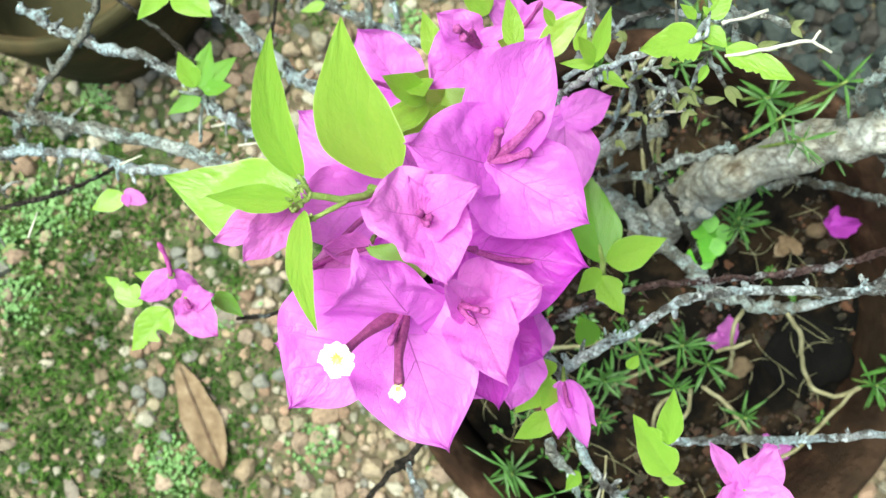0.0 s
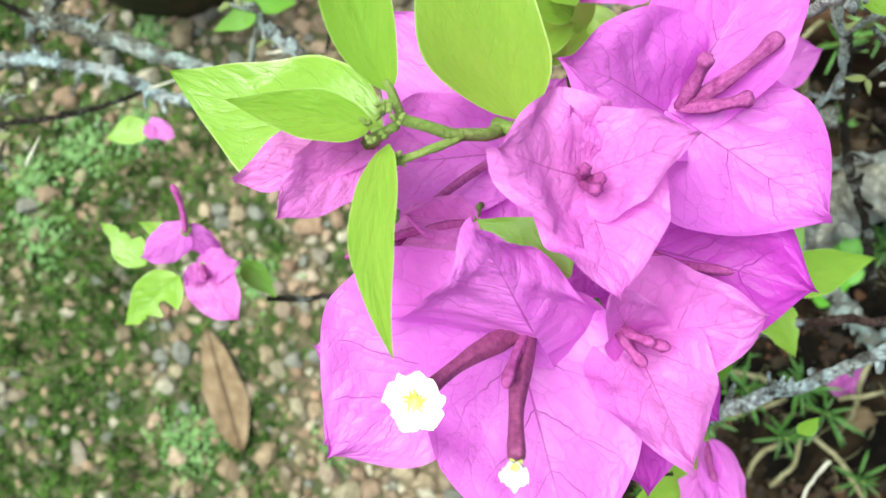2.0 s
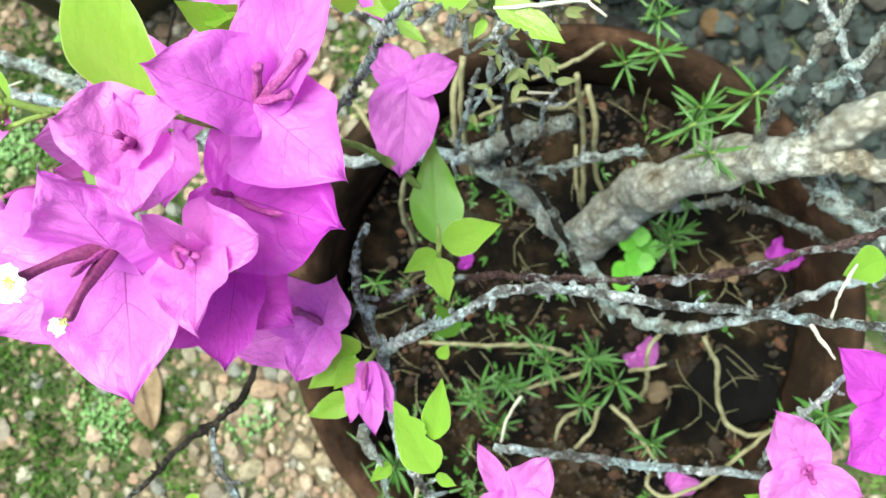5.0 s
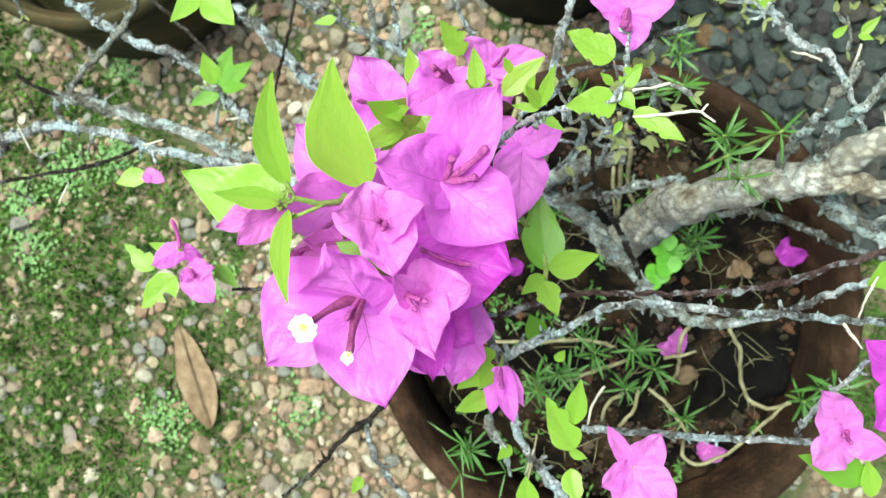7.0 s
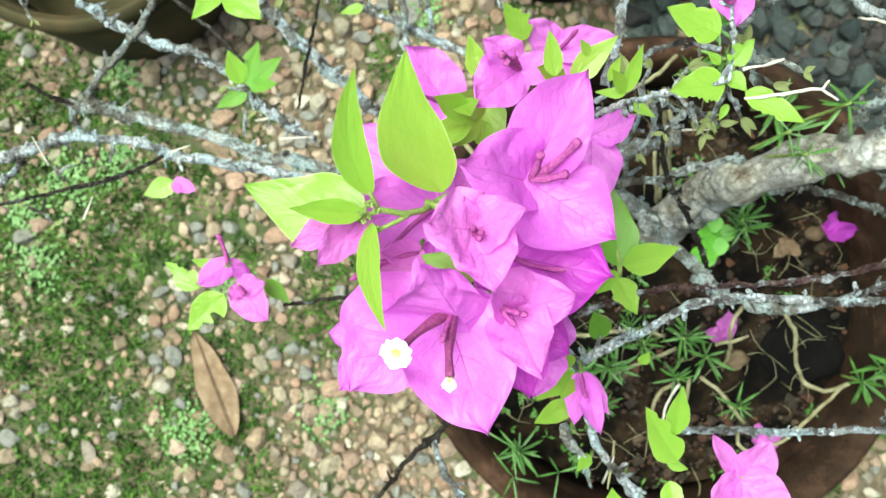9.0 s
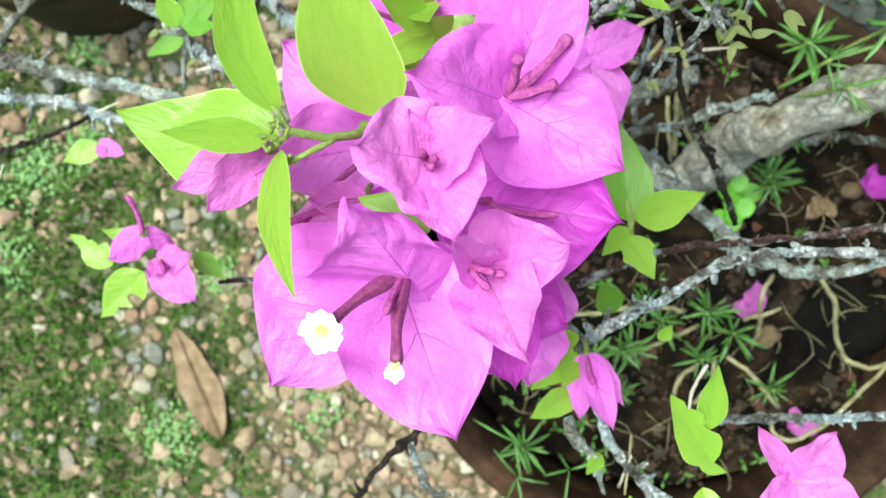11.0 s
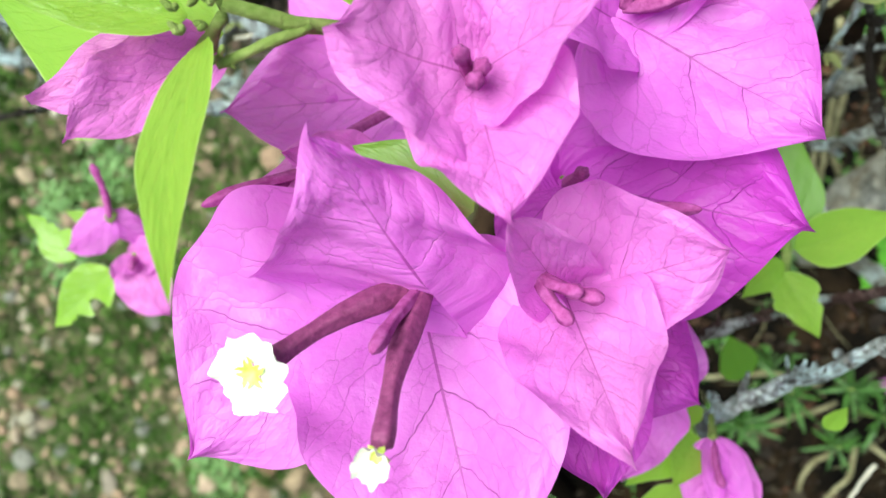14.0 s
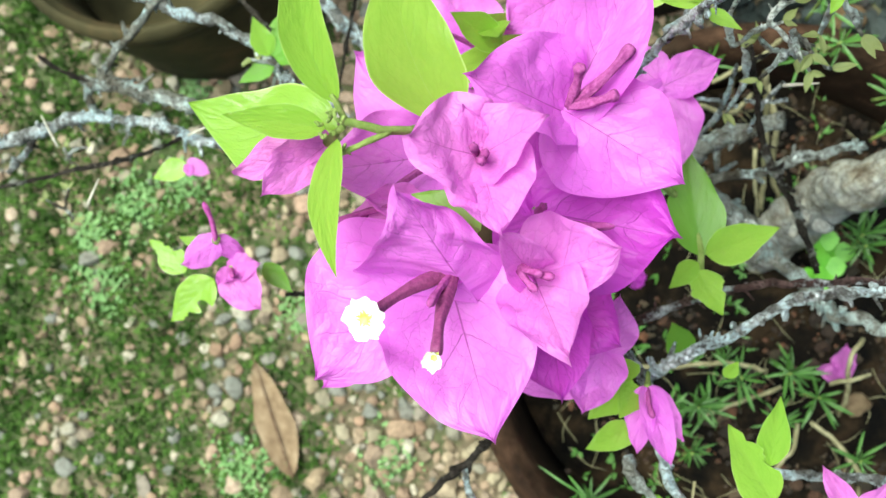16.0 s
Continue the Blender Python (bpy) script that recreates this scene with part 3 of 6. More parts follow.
def build_pot(name, at, rim_r, foot_r, height, wall, flare, material, label, seed):
    """A thick-walled pot: plain flaring wall, rounded rim of the wall's own thickness, inside drawn in below it."""
    t = thing(name, label, "pot", at)
    h0 = height - 0.024
    top = rim_r - flare
    prof = [(foot_r * 0.2, 0.0), (foot_r, 0.0), (foot_r + 0.004, 0.006)]
    for i in range(1, 10):
        prof.append((foot_r + (top - foot_r) * (i / 10) ** 0.8, h0 * i / 10))
    inner = rim_r - wall
    prof += [(top, h0), (inner + 0.006, h0), (inner + 0.003, height * 0.7), (foot_r * 0.9, height * 0.2), (foot_r * 0.2, height * 0.2)]
    child("body", turned(prof, seed, material, "body", False), t)
    ring = [(top, h0), (rim_r - 0.001, h0 + 0.007), (rim_r, h0 + 0.013), (rim_r - 0.002, height - 0.006), (rim_r - 0.006, height - 0.001), (rim_r - 0.010, height),
            (inner + 0.008, height - 0.002), (inner + 0.004, height - 0.006), (inner + 0.001, height - 0.014), (inner - 0.001, height - 0.03), (inner - 0.003, height - 0.06), (inner - 0.005, height - 0.09),
            (inner + 0.002, height - 0.092), (inner + 0.004, height - 0.05), (inner + 0.006, h0)]
    child("rim", turned(ring, seed, material, "rim"), t, None, "rounded thick rim")
    return t


def build_soil(at, radius, z, name, label, material, seed):
    verts, faces = [(at[0], at[1], z)], []
    rings, n = 44, 110
    for j in range(1, rings + 1):
        for i in range(n):
            a, r = 2 * math.pi * i / n, radius * j / rings
            x, y = at[0] + r * math.cos(a), at[1] + r * math.sin(a)
            dip = -0.03 * max(0.0, min(1.0, (j / rings - 0.55) / 0.4)) * max(0.0, -math.cos(a - 0.6))
            verts.append((x, y, z + dip + 0.010 * noise.noise((x * 14, y * 14, seed)) + 0.006 * noise.noise((x * 50, y * 50, seed))))
    for i in range(n):
        faces.append((0, 1 + i, 1 + (i + 1) % n))
    for j in range(rings - 1):
        for i in range(n):
            a, b = 1 + j * n + i, 1 + j * n + (i + 1) % n
            faces.append((a, a + n, b + n, b))
    ob = new(name, mesh_of(name, verts, faces, material))
    return tagged(ob, label, "soil", kind="stuff")


main_pot = build_pot("flower_pot", (POT_AT[0], POT_AT[1], 0.0), POT_R, 0.13, POT_RIM, 0.020, 0.003, M_POT, "large round brown clay flower pot on the gravel", 3)
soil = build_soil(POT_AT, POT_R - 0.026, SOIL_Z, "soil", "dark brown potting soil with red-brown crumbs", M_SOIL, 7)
back_pot = build_pot("flower_pot", (-0.2819, 0.3559, 0.0000), 0.130, 0.115, 0.18, 0.018, 0.004, M_OLDPOT, "old dark brown clay pot standing in the shade", 8)
far_pot = build_pot("flower_pot", (0.1698, 0.3583, 0.0000), 0.118, 0.104, 0.20, 0.018, 0.004, M_DARKPOT, "near-black pot in the shaded gap behind the plant", 11)

# ---- the bougainvillea ----
plant = thing("bougainvillea", "bougainvillea with magenta bracts, lime-green leaves and bare grey branches", "plant", (POT_AT[0], POT_AT[1], SOIL_Z))


def branch(points, material=None, name="branch", **kw):
    kw["knots"] = 0.06 if material is M_TRUNK else max(kw.get("knots", 0.0), 0.30)
    limb = add_branch(name, plant, points, material or M_BARK, **kw)
    if name == "branch" and material in (M_BARK, M_PALEBARK, M_DARKBARK):
        add_spurs(limb, points, material)
    return limb


def add_spurs(limb, points, material):
    """Short knobbly spur shoots and dead leaf stalks, standing off a bare branch at uneven steps."""
    rng = random.Random(round(points[0][0] * 1e4) * 31 + round(points[0][1] * 1e4))
    o = origin_of(plant)
    for a, b in zip(points, points[1:]):
        pa, pb = Vector(a[:3]), Vector(b[:3])
        along = (pb - pa).normalized()
        for _ in range(int((pb - pa).length / 0.013 + rng.random())):
            k = rng.random()
            r = (a[3] + (b[3] - a[3]) * k) * 0.68
            away = along.orthogonal().normalized()
            away.rotate(Matrix.Rotation(rng.uniform(0, 6.28), 3, along))
            away = (away + along * rng.uniform(-0.5, 0.8) + Vector((0, 0, 0.25))).normalized()
            root = pa.lerp(pb, k) - o
            reach = r + rng.choice((0.0014, 0.0018, 0.0024, 0.0034, 0.0050))
            thick = rng.uniform(0.0005, 0.0009)
            bend = along * reach * rng.uniform(-0.2, 0.35)
            way = [(*root, thick * 1.5), (*(root + away * reach * 0.45), thick * 1.1), (*(root + away * reach * 0.75 + bend * 0.5), thick * 1.35), (*(root + away * reach + bend), thick * 0.8)]
            v, f = sweep(way, 6, 0.3, 0.0009, rng.randrange(9999), 0.4, 0.3)
            child("spur", mesh_of("spur", v, f, material), limb)


# trunk and main limbs
branch([(0.1674, -0.0015, 0.2950, 0.0153), (0.1761, 0.0090, 0.3300, 0.0170), (0.1918, 0.0211, 0.3700, 0.0167), (0.2086, 0.0290, 0.4200, 0.0143), (0.2303, 0.0312, 0.4500, 0.0142), (0.2483, 0.0297, 0.4800, 0.0118), (0.2720, 0.0243, 0.4900, 0.0069), (0.3004, 0.0166, 0.5000, 0.0061)], M_TRUNK, "trunk", sides=26, rough=0.17, step=0.003)
branch([(0.2564, 0.0288, 0.4600, 0.0066), (0.2732, 0.0153, 0.4500, 0.0074), (0.2891, 0.0008, 0.4500, 0.0062), (0.3251, -0.0164, 0.4500, 0.0060)], M_PALEBARK, sides=14, rough=0.17, step=0.003)
branch([(0.2494, 0.0332, 0.4700, 0.0098), (0.2571, 0.0370, 0.4900, 0.0100), (0.2629, 0.0402, 0.4950, 0.0102), (0.2700, 0.0432, 0.5000, 0.0098), (0.2815, 0.0461, 0.5050, 0.0094), (0.3032, 0.0503, 0.5100, 0.0093)], M_TRUNK, sides=24, rough=0.18, step=0.003)
branch([(0.2355, 0.0383, 0.4600, 0.0043), (0.2289, 0.0461, 0.5000, 0.0037), (0.2294, 0.0557, 0.5300, 0.0032), (0.2357, 0.0673, 0.5500, 0.0027), (0.2427, 0.0785, 0.5600, 0.0021)], M_PALEBARK)
branch([(0.2471, 0.0355, 0.4800, 0.0054), (0.2507, 0.0517, 0.5000, 0.0046), (0.2543, 0.0589, 0.5200, 0.0038), (0.2618, 0.0683, 0.5300, 0.0032), (0.2779, 0.0867, 0.5400, 0.0025)], M_PALEBARK)
branch([(0.1458, 0.0496, 0.4690, 0.0055), (0.1315, 0.0482, 0.4600, 0.0053), (0.1127, 0.0446, 0.4500, 0.0061), (0.1004, 0.0414, 0.4300, 0.0074), (0.1190, 0.0233, 0.4200, 0.0079), (0.1428, 0.0033, 0.4100, 0.0073), (0.1590, -0.0247, 0.4200, 0.0060), (0.1669, -0.0397, 0.4500, 0.0050), (0.1858, -0.0491, 0.4700, 0.0042), (0.1989, -0.0479, 0.4800, 0.0032)], M_PALEBARK, knots=0.1)
branch([(0.1062, 0.0284, 0.4400, 0.0034), (0.1321, 0.0299, 0.4500, 0.0034), (0.1505, 0.0324, 0.4600, 0.0033), (0.1795, 0.0352, 0.4700, 0.0028)], M_PALEBARK)
branch([(0.1898, 0.0119, 0.3600, 0.0028), (0.2217, 0.0173, 0.3600, 0.0032), (0.2499, 0.0179, 0.3700, 0.0035), (0.2727, 0.0083, 0.3800, 0.0034), (0.2979, -0.0067, 0.3900, 0.0030), (0.3367, -0.0239, 0.4000, 0.0026)], M_PALEBARK)
# two long branches over the pot
branch([(0.0633, -0.0515, 0.5710, 0.0031), (0.0738, -0.0452, 0.5800, 0.0028), (0.0863, -0.0399, 0.5850, 0.0025), (0.0990, -0.0325, 0.5950, 0.0025), (0.1094, -0.0289, 0.6000, 0.0027), (0.1324, -0.0292, 0.6000, 0.0022), (0.1612, -0.0337, 0.6000, 0.0022), (0.1901, -0.0372, 0.6000, 0.0023), (0.2093, -0.0400, 0.6000, 0.0022), (0.2429, -0.0437, 0.6000, 0.0022)], M_BARK, knots=0.15)
branch([(0.0537, -0.0367, 0.5500, 0.0025), (0.0684, -0.0307, 0.5600, 0.0023), (0.0811, -0.0264, 0.5700, 0.0021), (0.0956, -0.0238, 0.5700, 0.0020), (0.1259, -0.0248, 0.5750, 0.0019), (0.1656, -0.0260, 0.5800, 0.0020), (0.1938, -0.0225, 0.5800, 0.0020), (0.2146, -0.0168, 0.5800, 0.0020), (0.2560, -0.0076, 0.5800, 0.0019)], M_REDBARK, knots=0.3)
branch([(0.1957, -0.0493, 0.4800, 0.0029), (0.2083, -0.0462, 0.4900, 0.0028), (0.2203, -0.0423, 0.5000, 0.0028), (0.2349, -0.0354, 0.5100, 0.0027), (0.2516, -0.0292, 0.5200, 0.0026), (0.2817, -0.0234, 0.5300, 0.0026)], M_BARK, knots=0.2)
branch([(0.0570, -0.0031, 0.5600, 0.0014), (0.0536, -0.0139, 0.5600, 0.0027), (0.0526, -0.0264, 0.5600, 0.0028), (0.0574, -0.0414, 0.5600, 0.0030), (0.0623, -0.0533, 0.5650, 0.0031), (0.0655, -0.0722, 0.5600, 0.0030), (0.0685, -0.0891, 0.5550, 0.0027), (0.0898, -0.1248, 0.5500, 0.0033), (0.0982, -0.1474, 0.5400, 0.0031)], M_BARK, knots=0.15)
branch([(0.1055, 0.0571, 0.5800, 0.0015), (0.1090, 0.0457, 0.5700, 0.0016), (0.1124, 0.0260, 0.5600, 0.0017), (0.1300, 0.0002, 0.5300, 0.0018), (0.1432, -0.0199, 0.5000, 0.0018)], M_DARKBARK, knots=0.4)
branch([(0.1042, -0.0948, 0.5200, 0.0024), (0.1216, -0.0978, 0.5200, 0.0024), (0.1420, -0.1001, 0.5200, 0.0025), (0.1826, -0.1052, 0.5200, 0.0025), (0.2059, -0.1065, 0.5200, 0.0024), (0.2221, -0.1085, 0.5200, 0.0026)], M_BARK, knots=0.1)
branch([(0.2142, -0.1040, 0.5200, 0.0018), (0.2157, -0.0956, 0.5300, 0.0019), (0.2181, -0.0813, 0.5500, 0.0018), (0.2208, -0.0707, 0.5700, 0.0016), (0.2285, -0.0583, 0.5800, 0.0014)], M_BARK, knots=0.2)
branch([(0.1072, -0.0935, 0.5200, 0.0010), (0.1103, -0.0824, 0.5230, 0.0010), (0.1160, -0.0734, 0.5270, 0.0009)], M_TWIG, "twig")
branch([(0.2068, -0.0405, 0.6000, 0.0010), (0.2108, -0.0468, 0.6000, 0.0010), (0.2150, -0.0526, 0.6000, 0.0006)], M_TWIG, "twig")
branch([(0.2141, -0.0397, 0.6000, 0.0007), (0.2137, -0.0297, 0.6100, 0.0008), (0.2189, -0.0217, 0.6100, 0.0007)], M_TWIG, "twig")
# branches on the far side, over the ground
branch([(-0.2309, 0.0749, 0.4780, 0.0042), (-0.2064, 0.0800, 0.4780, 0.0038), (-0.1755, 0.0841, 0.4780, 0.0035), (-0.1511, 0.0792, 0.4750, 0.0035), (-0.1240, 0.0686, 0.4700, 0.0039), (-0.0877, 0.0592, 0.4600, 0.0043), (-0.0500, 0.0469, 0.4500, 0.0047), (0.0101, 0.0393, 0.4400, 0.0048), (0.1011, 0.0413, 0.4300, 0.0049)], M_BARK, knots=0.15)
branch([(-0.1795, 0.1024, 0.4780, 0.0045), (-0.1588, 0.0964, 0.4780, 0.0045), (-0.1376, 0.0886, 0.4750, 0.0048), (-0.1072, 0.0775, 0.4700, 0.0049), (-0.0774, 0.0653, 0.4600, 0.0050), (-0.0429, 0.0533, 0.4500, 0.0047), (0.0103, 0.0427, 0.4400, 0.0045)], M_PALEBARK, knots=0.1)
branch([(-0.1754, 0.1009, 0.4780, 0.0035), (-0.1783, 0.0936, 0.4780, 0.0032), (-0.1739, 0.0840, 0.4780, 0.0032)], M_PALEBARK)
branch([(-0.1714, 0.1019, 0.4780, 0.0029), (-0.1637, 0.1118, 0.4800, 0.0027), (-0.1482, 0.1242, 0.4850, 0.0027), (-0.1347, 0.1349, 0.4900, 0.0028), (-0.1250, 0.1487, 0.4950, 0.0028), (-0.1186, 0.1655, 0.5000, 0.0025)], M_PALEBARK)
branch([(-0.2049, 0.0789, 0.4780, 0.0022), (-0.2132, 0.0717, 0.4750, 0.0026), (-0.2260, 0.0632, 0.4700, 0.0023)], M_BARK)
branch([(-0.1592, 0.0791, 0.4750, 0.0019), (-0.1599, 0.0732, 0.4780, 0.0016), (-0.1609, 0.0688, 0.4800, 0.0010)], M_PALEBARK, "twig")
branch([(-0.1680, 0.1556, 0.4800, 0.0029), (-0.1540, 0.1445, 0.4800, 0.0032), (-0.1366, 0.1331, 0.4850, 0.0035), (-0.1163, 0.1240, 0.4850, 0.0035), (-0.0993, 0.1144, 0.4850, 0.0032), (-0.0857, 0.0999, 0.4850, 0.0028), (-0.0711, 0.0840, 0.4800, 0.0029), (-0.0519, 0.0698, 0.4700, 0.0026)], M_BARK, knots=0.5, rough=0.2)
branch([(-0.0894, 0.1712, 0.4000, 0.0048), (-0.0737, 0.1516, 0.4000, 0.0052), (-0.0561, 0.1319, 0.4000, 0.0052), (-0.0368, 0.1103, 0.4000, 0.0048), (-0.0121, 0.0847, 0.4000, 0.0044)], M_BARK)
branch([(-0.0523, 0.1679, 0.4400, 0.0031), (-0.0322, 0.1545, 0.4400, 0.0034), (-0.0104, 0.1411, 0.4400, 0.0034), (0.0233, 0.1225, 0.4400, 0.0031), (0.0551, 0.1026, 0.4400, 0.0031)], M_BARK)
branch([(0.0019, 0.1619, 0.4600, 0.0027), (0.0025, 0.1417, 0.4600, 0.0030), (0.0021, 0.1189, 0.4500, 0.0030), (0.0031, 0.0865, 0.4500, 0.0027)], M_PALEBARK)
branch([(0.0156, 0.1611, 0.4600, 0.0017), (0.0168, 0.1409, 0.4600, 0.0018), (0.0181, 0.1249, 0.4500, 0.0017)], M_BARK)
branch([(0.0511, 0.1557, 0.4600, 0.0020), (0.0561, 0.1387, 0.4600, 0.0020), (0.0620, 0.1249, 0.4600, 0.0018)], M_BARK)
branch([(0.1114, 0.1298, 0.5500, 0.0025), (0.1034, 0.1108, 0.5600, 0.0027), (0.0955, 0.0885, 0.5700, 0.0029), (0.0889, 0.0683, 0.5600, 0.0024)], M_BARK)
branch([(-0.2140, 0.0501, 0.5000, 0.0011), (-0.1829, 0.0539, 0.5000, 0.0014), (-0.1611, 0.0564, 0.5000, 0.0015), (-0.1462, 0.0613, 0.4900, 0.0016), (-0.1320, 0.0691, 0.4800, 0.0014)], M_DARKBARK, "twig")
branch([(-0.1958, 0.1131, 0.4900, 0.0013), (-0.1874, 0.1066, 0.4850, 0.0014), (-0.1739, 0.1004, 0.4800, 0.0018)], M_DARKBARK, "twig")
branch([(-0.1149, 0.1482, 0.5000, 0.0015), (-0.1016, 0.1350, 0.5000, 0.0017), (-0.0912, 0.1233, 0.4950, 0.0017), (-0.0822, 0.1113, 0.4900, 0.0016)], M_DARKBARK, "twig", knots=0.3)
branch([(-0.0406, 0.1610, 0.4600, 0.0012), (-0.0450, 0.1411, 0.4600, 0.0013), (-0.0528, 0.1238, 0.4500, 0.0014), (-0.0639, 0.0920, 0.4400, 0.0010)], M_DARKBARK, "twig")
branch([(-0.0901, 0.0779, 0.4700, 0.0015), (-0.0865, 0.0848, 0.4800, 0.0014), (-0.0829, 0.0934, 0.4850, 0.0011)], M_PALEBARK, "twig")
branch([(-0.0815, 0.0823, 0.4800, 0.0010), (-0.0734, 0.0831, 0.4800, 0.0010), (-0.0670, 0.0837, 0.4800, 0.0008)], M_TWIG, "twig")
# twig of the small left-hand shoot
branch([(-0.0612, -0.0127, 0.5700, 0.0012), (-0.0518, -0.0131, 0.5650, 0.0013), (-0.0421, -0.0128, 0.5600, 0.0013), (-0.0241, -0.0131, 0.5550, 0.0015), (0.0134, -0.0194, 0.5500, 0.0016), (0.0537, -0.0367, 0.5500, 0.0019)], M_DARKBARK, "twig", knots=0.3)
# dark stems below the cluster
branch([(0.0128, -0.0550, 0.5500, 0.0016), (0.0083, -0.0678, 0.5550, 0.0019), (-0.0012, -0.0772, 0.5600, 0.0021), (-0.0138, -0.0859, 0.5600, 0.0019), (-0.0279, -0.0998, 0.5600, 0.0016), (-0.0447, -0.1122, 0.5600, 0.0013)], M_DARKBARK, knots=0.3)
branch([(-0.0026, -0.0784, 0.5600, 0.0019), (-0.0020, -0.0905, 0.5600, 0.0019), (0.0041, -0.1028, 0.5600, 0.0019), (0.0150, -0.1194, 0.5550, 0.0019), (0.0232, -0.1403, 0.5500, 0.0016)], M_BARK, knots=0.4)
branch([(0.0542, -0.0789, 0.5600, 0.0019), (0.0564, -0.0870, 0.5600, 0.0032), (0.0603, -0.0939, 0.5600, 0.0021), (0.0640, -0.1088, 0.5600, 0.0007)], M_PALEBARK, rough=0.3)
branch([(0.0727, -0.1130, 0.5500, 0.0007), (0.0762, -0.0995, 0.5500, 0.0008), (0.0780, -0.0914, 0.5500, 0.0008)], M_STOLON, "twig")
# upper right shoots
branch([(0.0381, 0.0238, 0.5800, 0.0015), (0.0561, 0.0384, 0.6000, 0.0017), (0.0697, 0.0457, 0.6350, 0.0017), (0.0774, 0.0453, 0.6650, 0.0015), (0.0828, 0.0447, 0.6780, 0.0015), (0.0904, 0.0444, 0.6850, 0.0011), (0.0989, 0.0443, 0.6900, 0.0009)], M_BARK, knots=0.3)
branch([(0.1032, 0.0388, 0.6900, 0.0007), (0.1139, 0.0385, 0.6920, 0.0007), (0.1244, 0.0383, 0.6940, 0.0007), (0.1287, 0.0346, 0.6950, 0.0005)], M_TWIG, "twig")
branch([(0.1244, 0.0383, 0.6940, 0.0006), (0.1268, 0.0407, 0.6950, 0.0005)], M_TWIG, "twig", step=0.002)
branch([(0.0989, 0.0443, 0.6900, 0.0009), (0.1012, 0.0513, 0.6900, 0.0008), (0.1041, 0.0617, 0.6850, 0.0009), (0.1063, 0.0725, 0.6800, 0.0008)], M_BARK, knots=0.3)
branch([(0.1037, 0.0474, 0.6900, 0.0007), (0.1103, 0.0480, 0.6900, 0.0007), (0.1163, 0.0491, 0.6900, 0.0006)], M_TWIG, "twig")
branch([(0.0724, 0.0525, 0.6200, 0.0014), (0.0855, 0.0598, 0.6200, 0.0015), (0.0941, 0.0686, 0.6200, 0.0015), (0.1081, 0.0713, 0.6200, 0.0014), (0.1217, 0.0671, 0.6200, 0.0012)], M_BARK, knots=0.4)
branch([(0.2057, 0.1282, 0.5200, 0.0021), (0.2193, 0.1111, 0.5200, 0.0026), (0.2275, 0.1003, 0.5200, 0.0029), (0.2445, 0.0904, 0.5200, 0.0021), (0.2535, 0.0693, 0.5200, 0.0021), (0.2691, 0.0537, 0.5000, 0.0021)], M_BARK, knots=0.5, rough=0.2)
branch([(0.2242, 0.0940, 0.5200, 0.0009), (0.2287, 0.0896, 0.5300, 0.0010), (0.2357, 0.0863, 0.5300, 0.0009)], M_TWIG, "twig")
branch([(0.2496, 0.0791, 0.5300, 0.0010), (0.2491, 0.0855, 0.5400, 0.0010), (0.2515, 0.0916, 0.5400, 0.0007)], M_TWIG, "twig")
for pts in ([(0.0884, 0.0357, 0.4700, 0.0020), (0.0959, 0.0536, 0.5000, 0.0018), (0.1002, 0.0646, 0.5200, 0.0015)], [(0.1052, 0.0446, 0.4700, 0.0016), (0.1111, 0.0503, 0.5000, 0.0014), (0.1133, 0.0623, 0.5300, 0.0012)], [(0.1297, 0.0465, 0.4700, 0.0015), (0.1312, 0.0538, 0.5000, 0.0014), (0.1357, 0.0582, 0.5100, 0.0011)],
            [(0.0960, 0.0558, 0.5000, 0.0012), (0.1068, 0.0567, 0.5000, 0.0012), (0.1189, 0.0523, 0.5000, 0.0011)], [(0.1220, 0.0543, 0.5000, 0.0011), (0.1312, 0.0529, 0.5000, 0.0012), (0.1395, 0.0530, 0.5000, 0.0009)]):
    branch(pts, M_BARK, "twig", knots=0.4)
# flower stem through the cluster
branch([(-0.0082, 0.0172, 0.7005, 0.00087), (-0.0046, 0.0164, 0.6990, 0.00087), (-0.0010, 0.0153, 0.6970, 0.00102), (0.0028, 0.0157, 0.6930, 0.00102), (0.0123, 0.0201, 0.6720, 0.00130), (0.0338, 0.0188, 0.6450, 0.00130), (0.0621, 0.0192, 0.6000, 0.00130), (0.0852, 0.0038, 0.5600, 0.00130)], M_STEM, "stem")
branch([(-0.0080, 0.0172, 0.7000, 0.00087), (-0.0087, 0.0194, 0.7020, 0.00072), (-0.0099, 0.0223, 0.7040, 0.00043)], M_STEM, "stem", step=0.0012)
branch([(-0.0100, 0.0111, 0.6980, 0.00058), (-0.0067, 0.0123, 0.6980, 0.00058), (-0.0021, 0.0137, 0.6975, 0.00072), (0.0008, 0.0151, 0.6960, 0.00058)], M_STEM, "stem", step=0.0012)
branch([(0.0059, 0.0186, 0.6850, 0.00102), (0.0111, 0.0154, 0.6900, 0.00102), (0.0184, 0.0090, 0.6920, 0.00087)], M_STEM, "stem")
branch([(0.0842, -0.0174, 0.5700, 0.0012), (0.0846, -0.0116, 0.5720, 0.0013), (0.0839, 0.0010, 0.5700, 0.0010)], M_STEM, "stem")


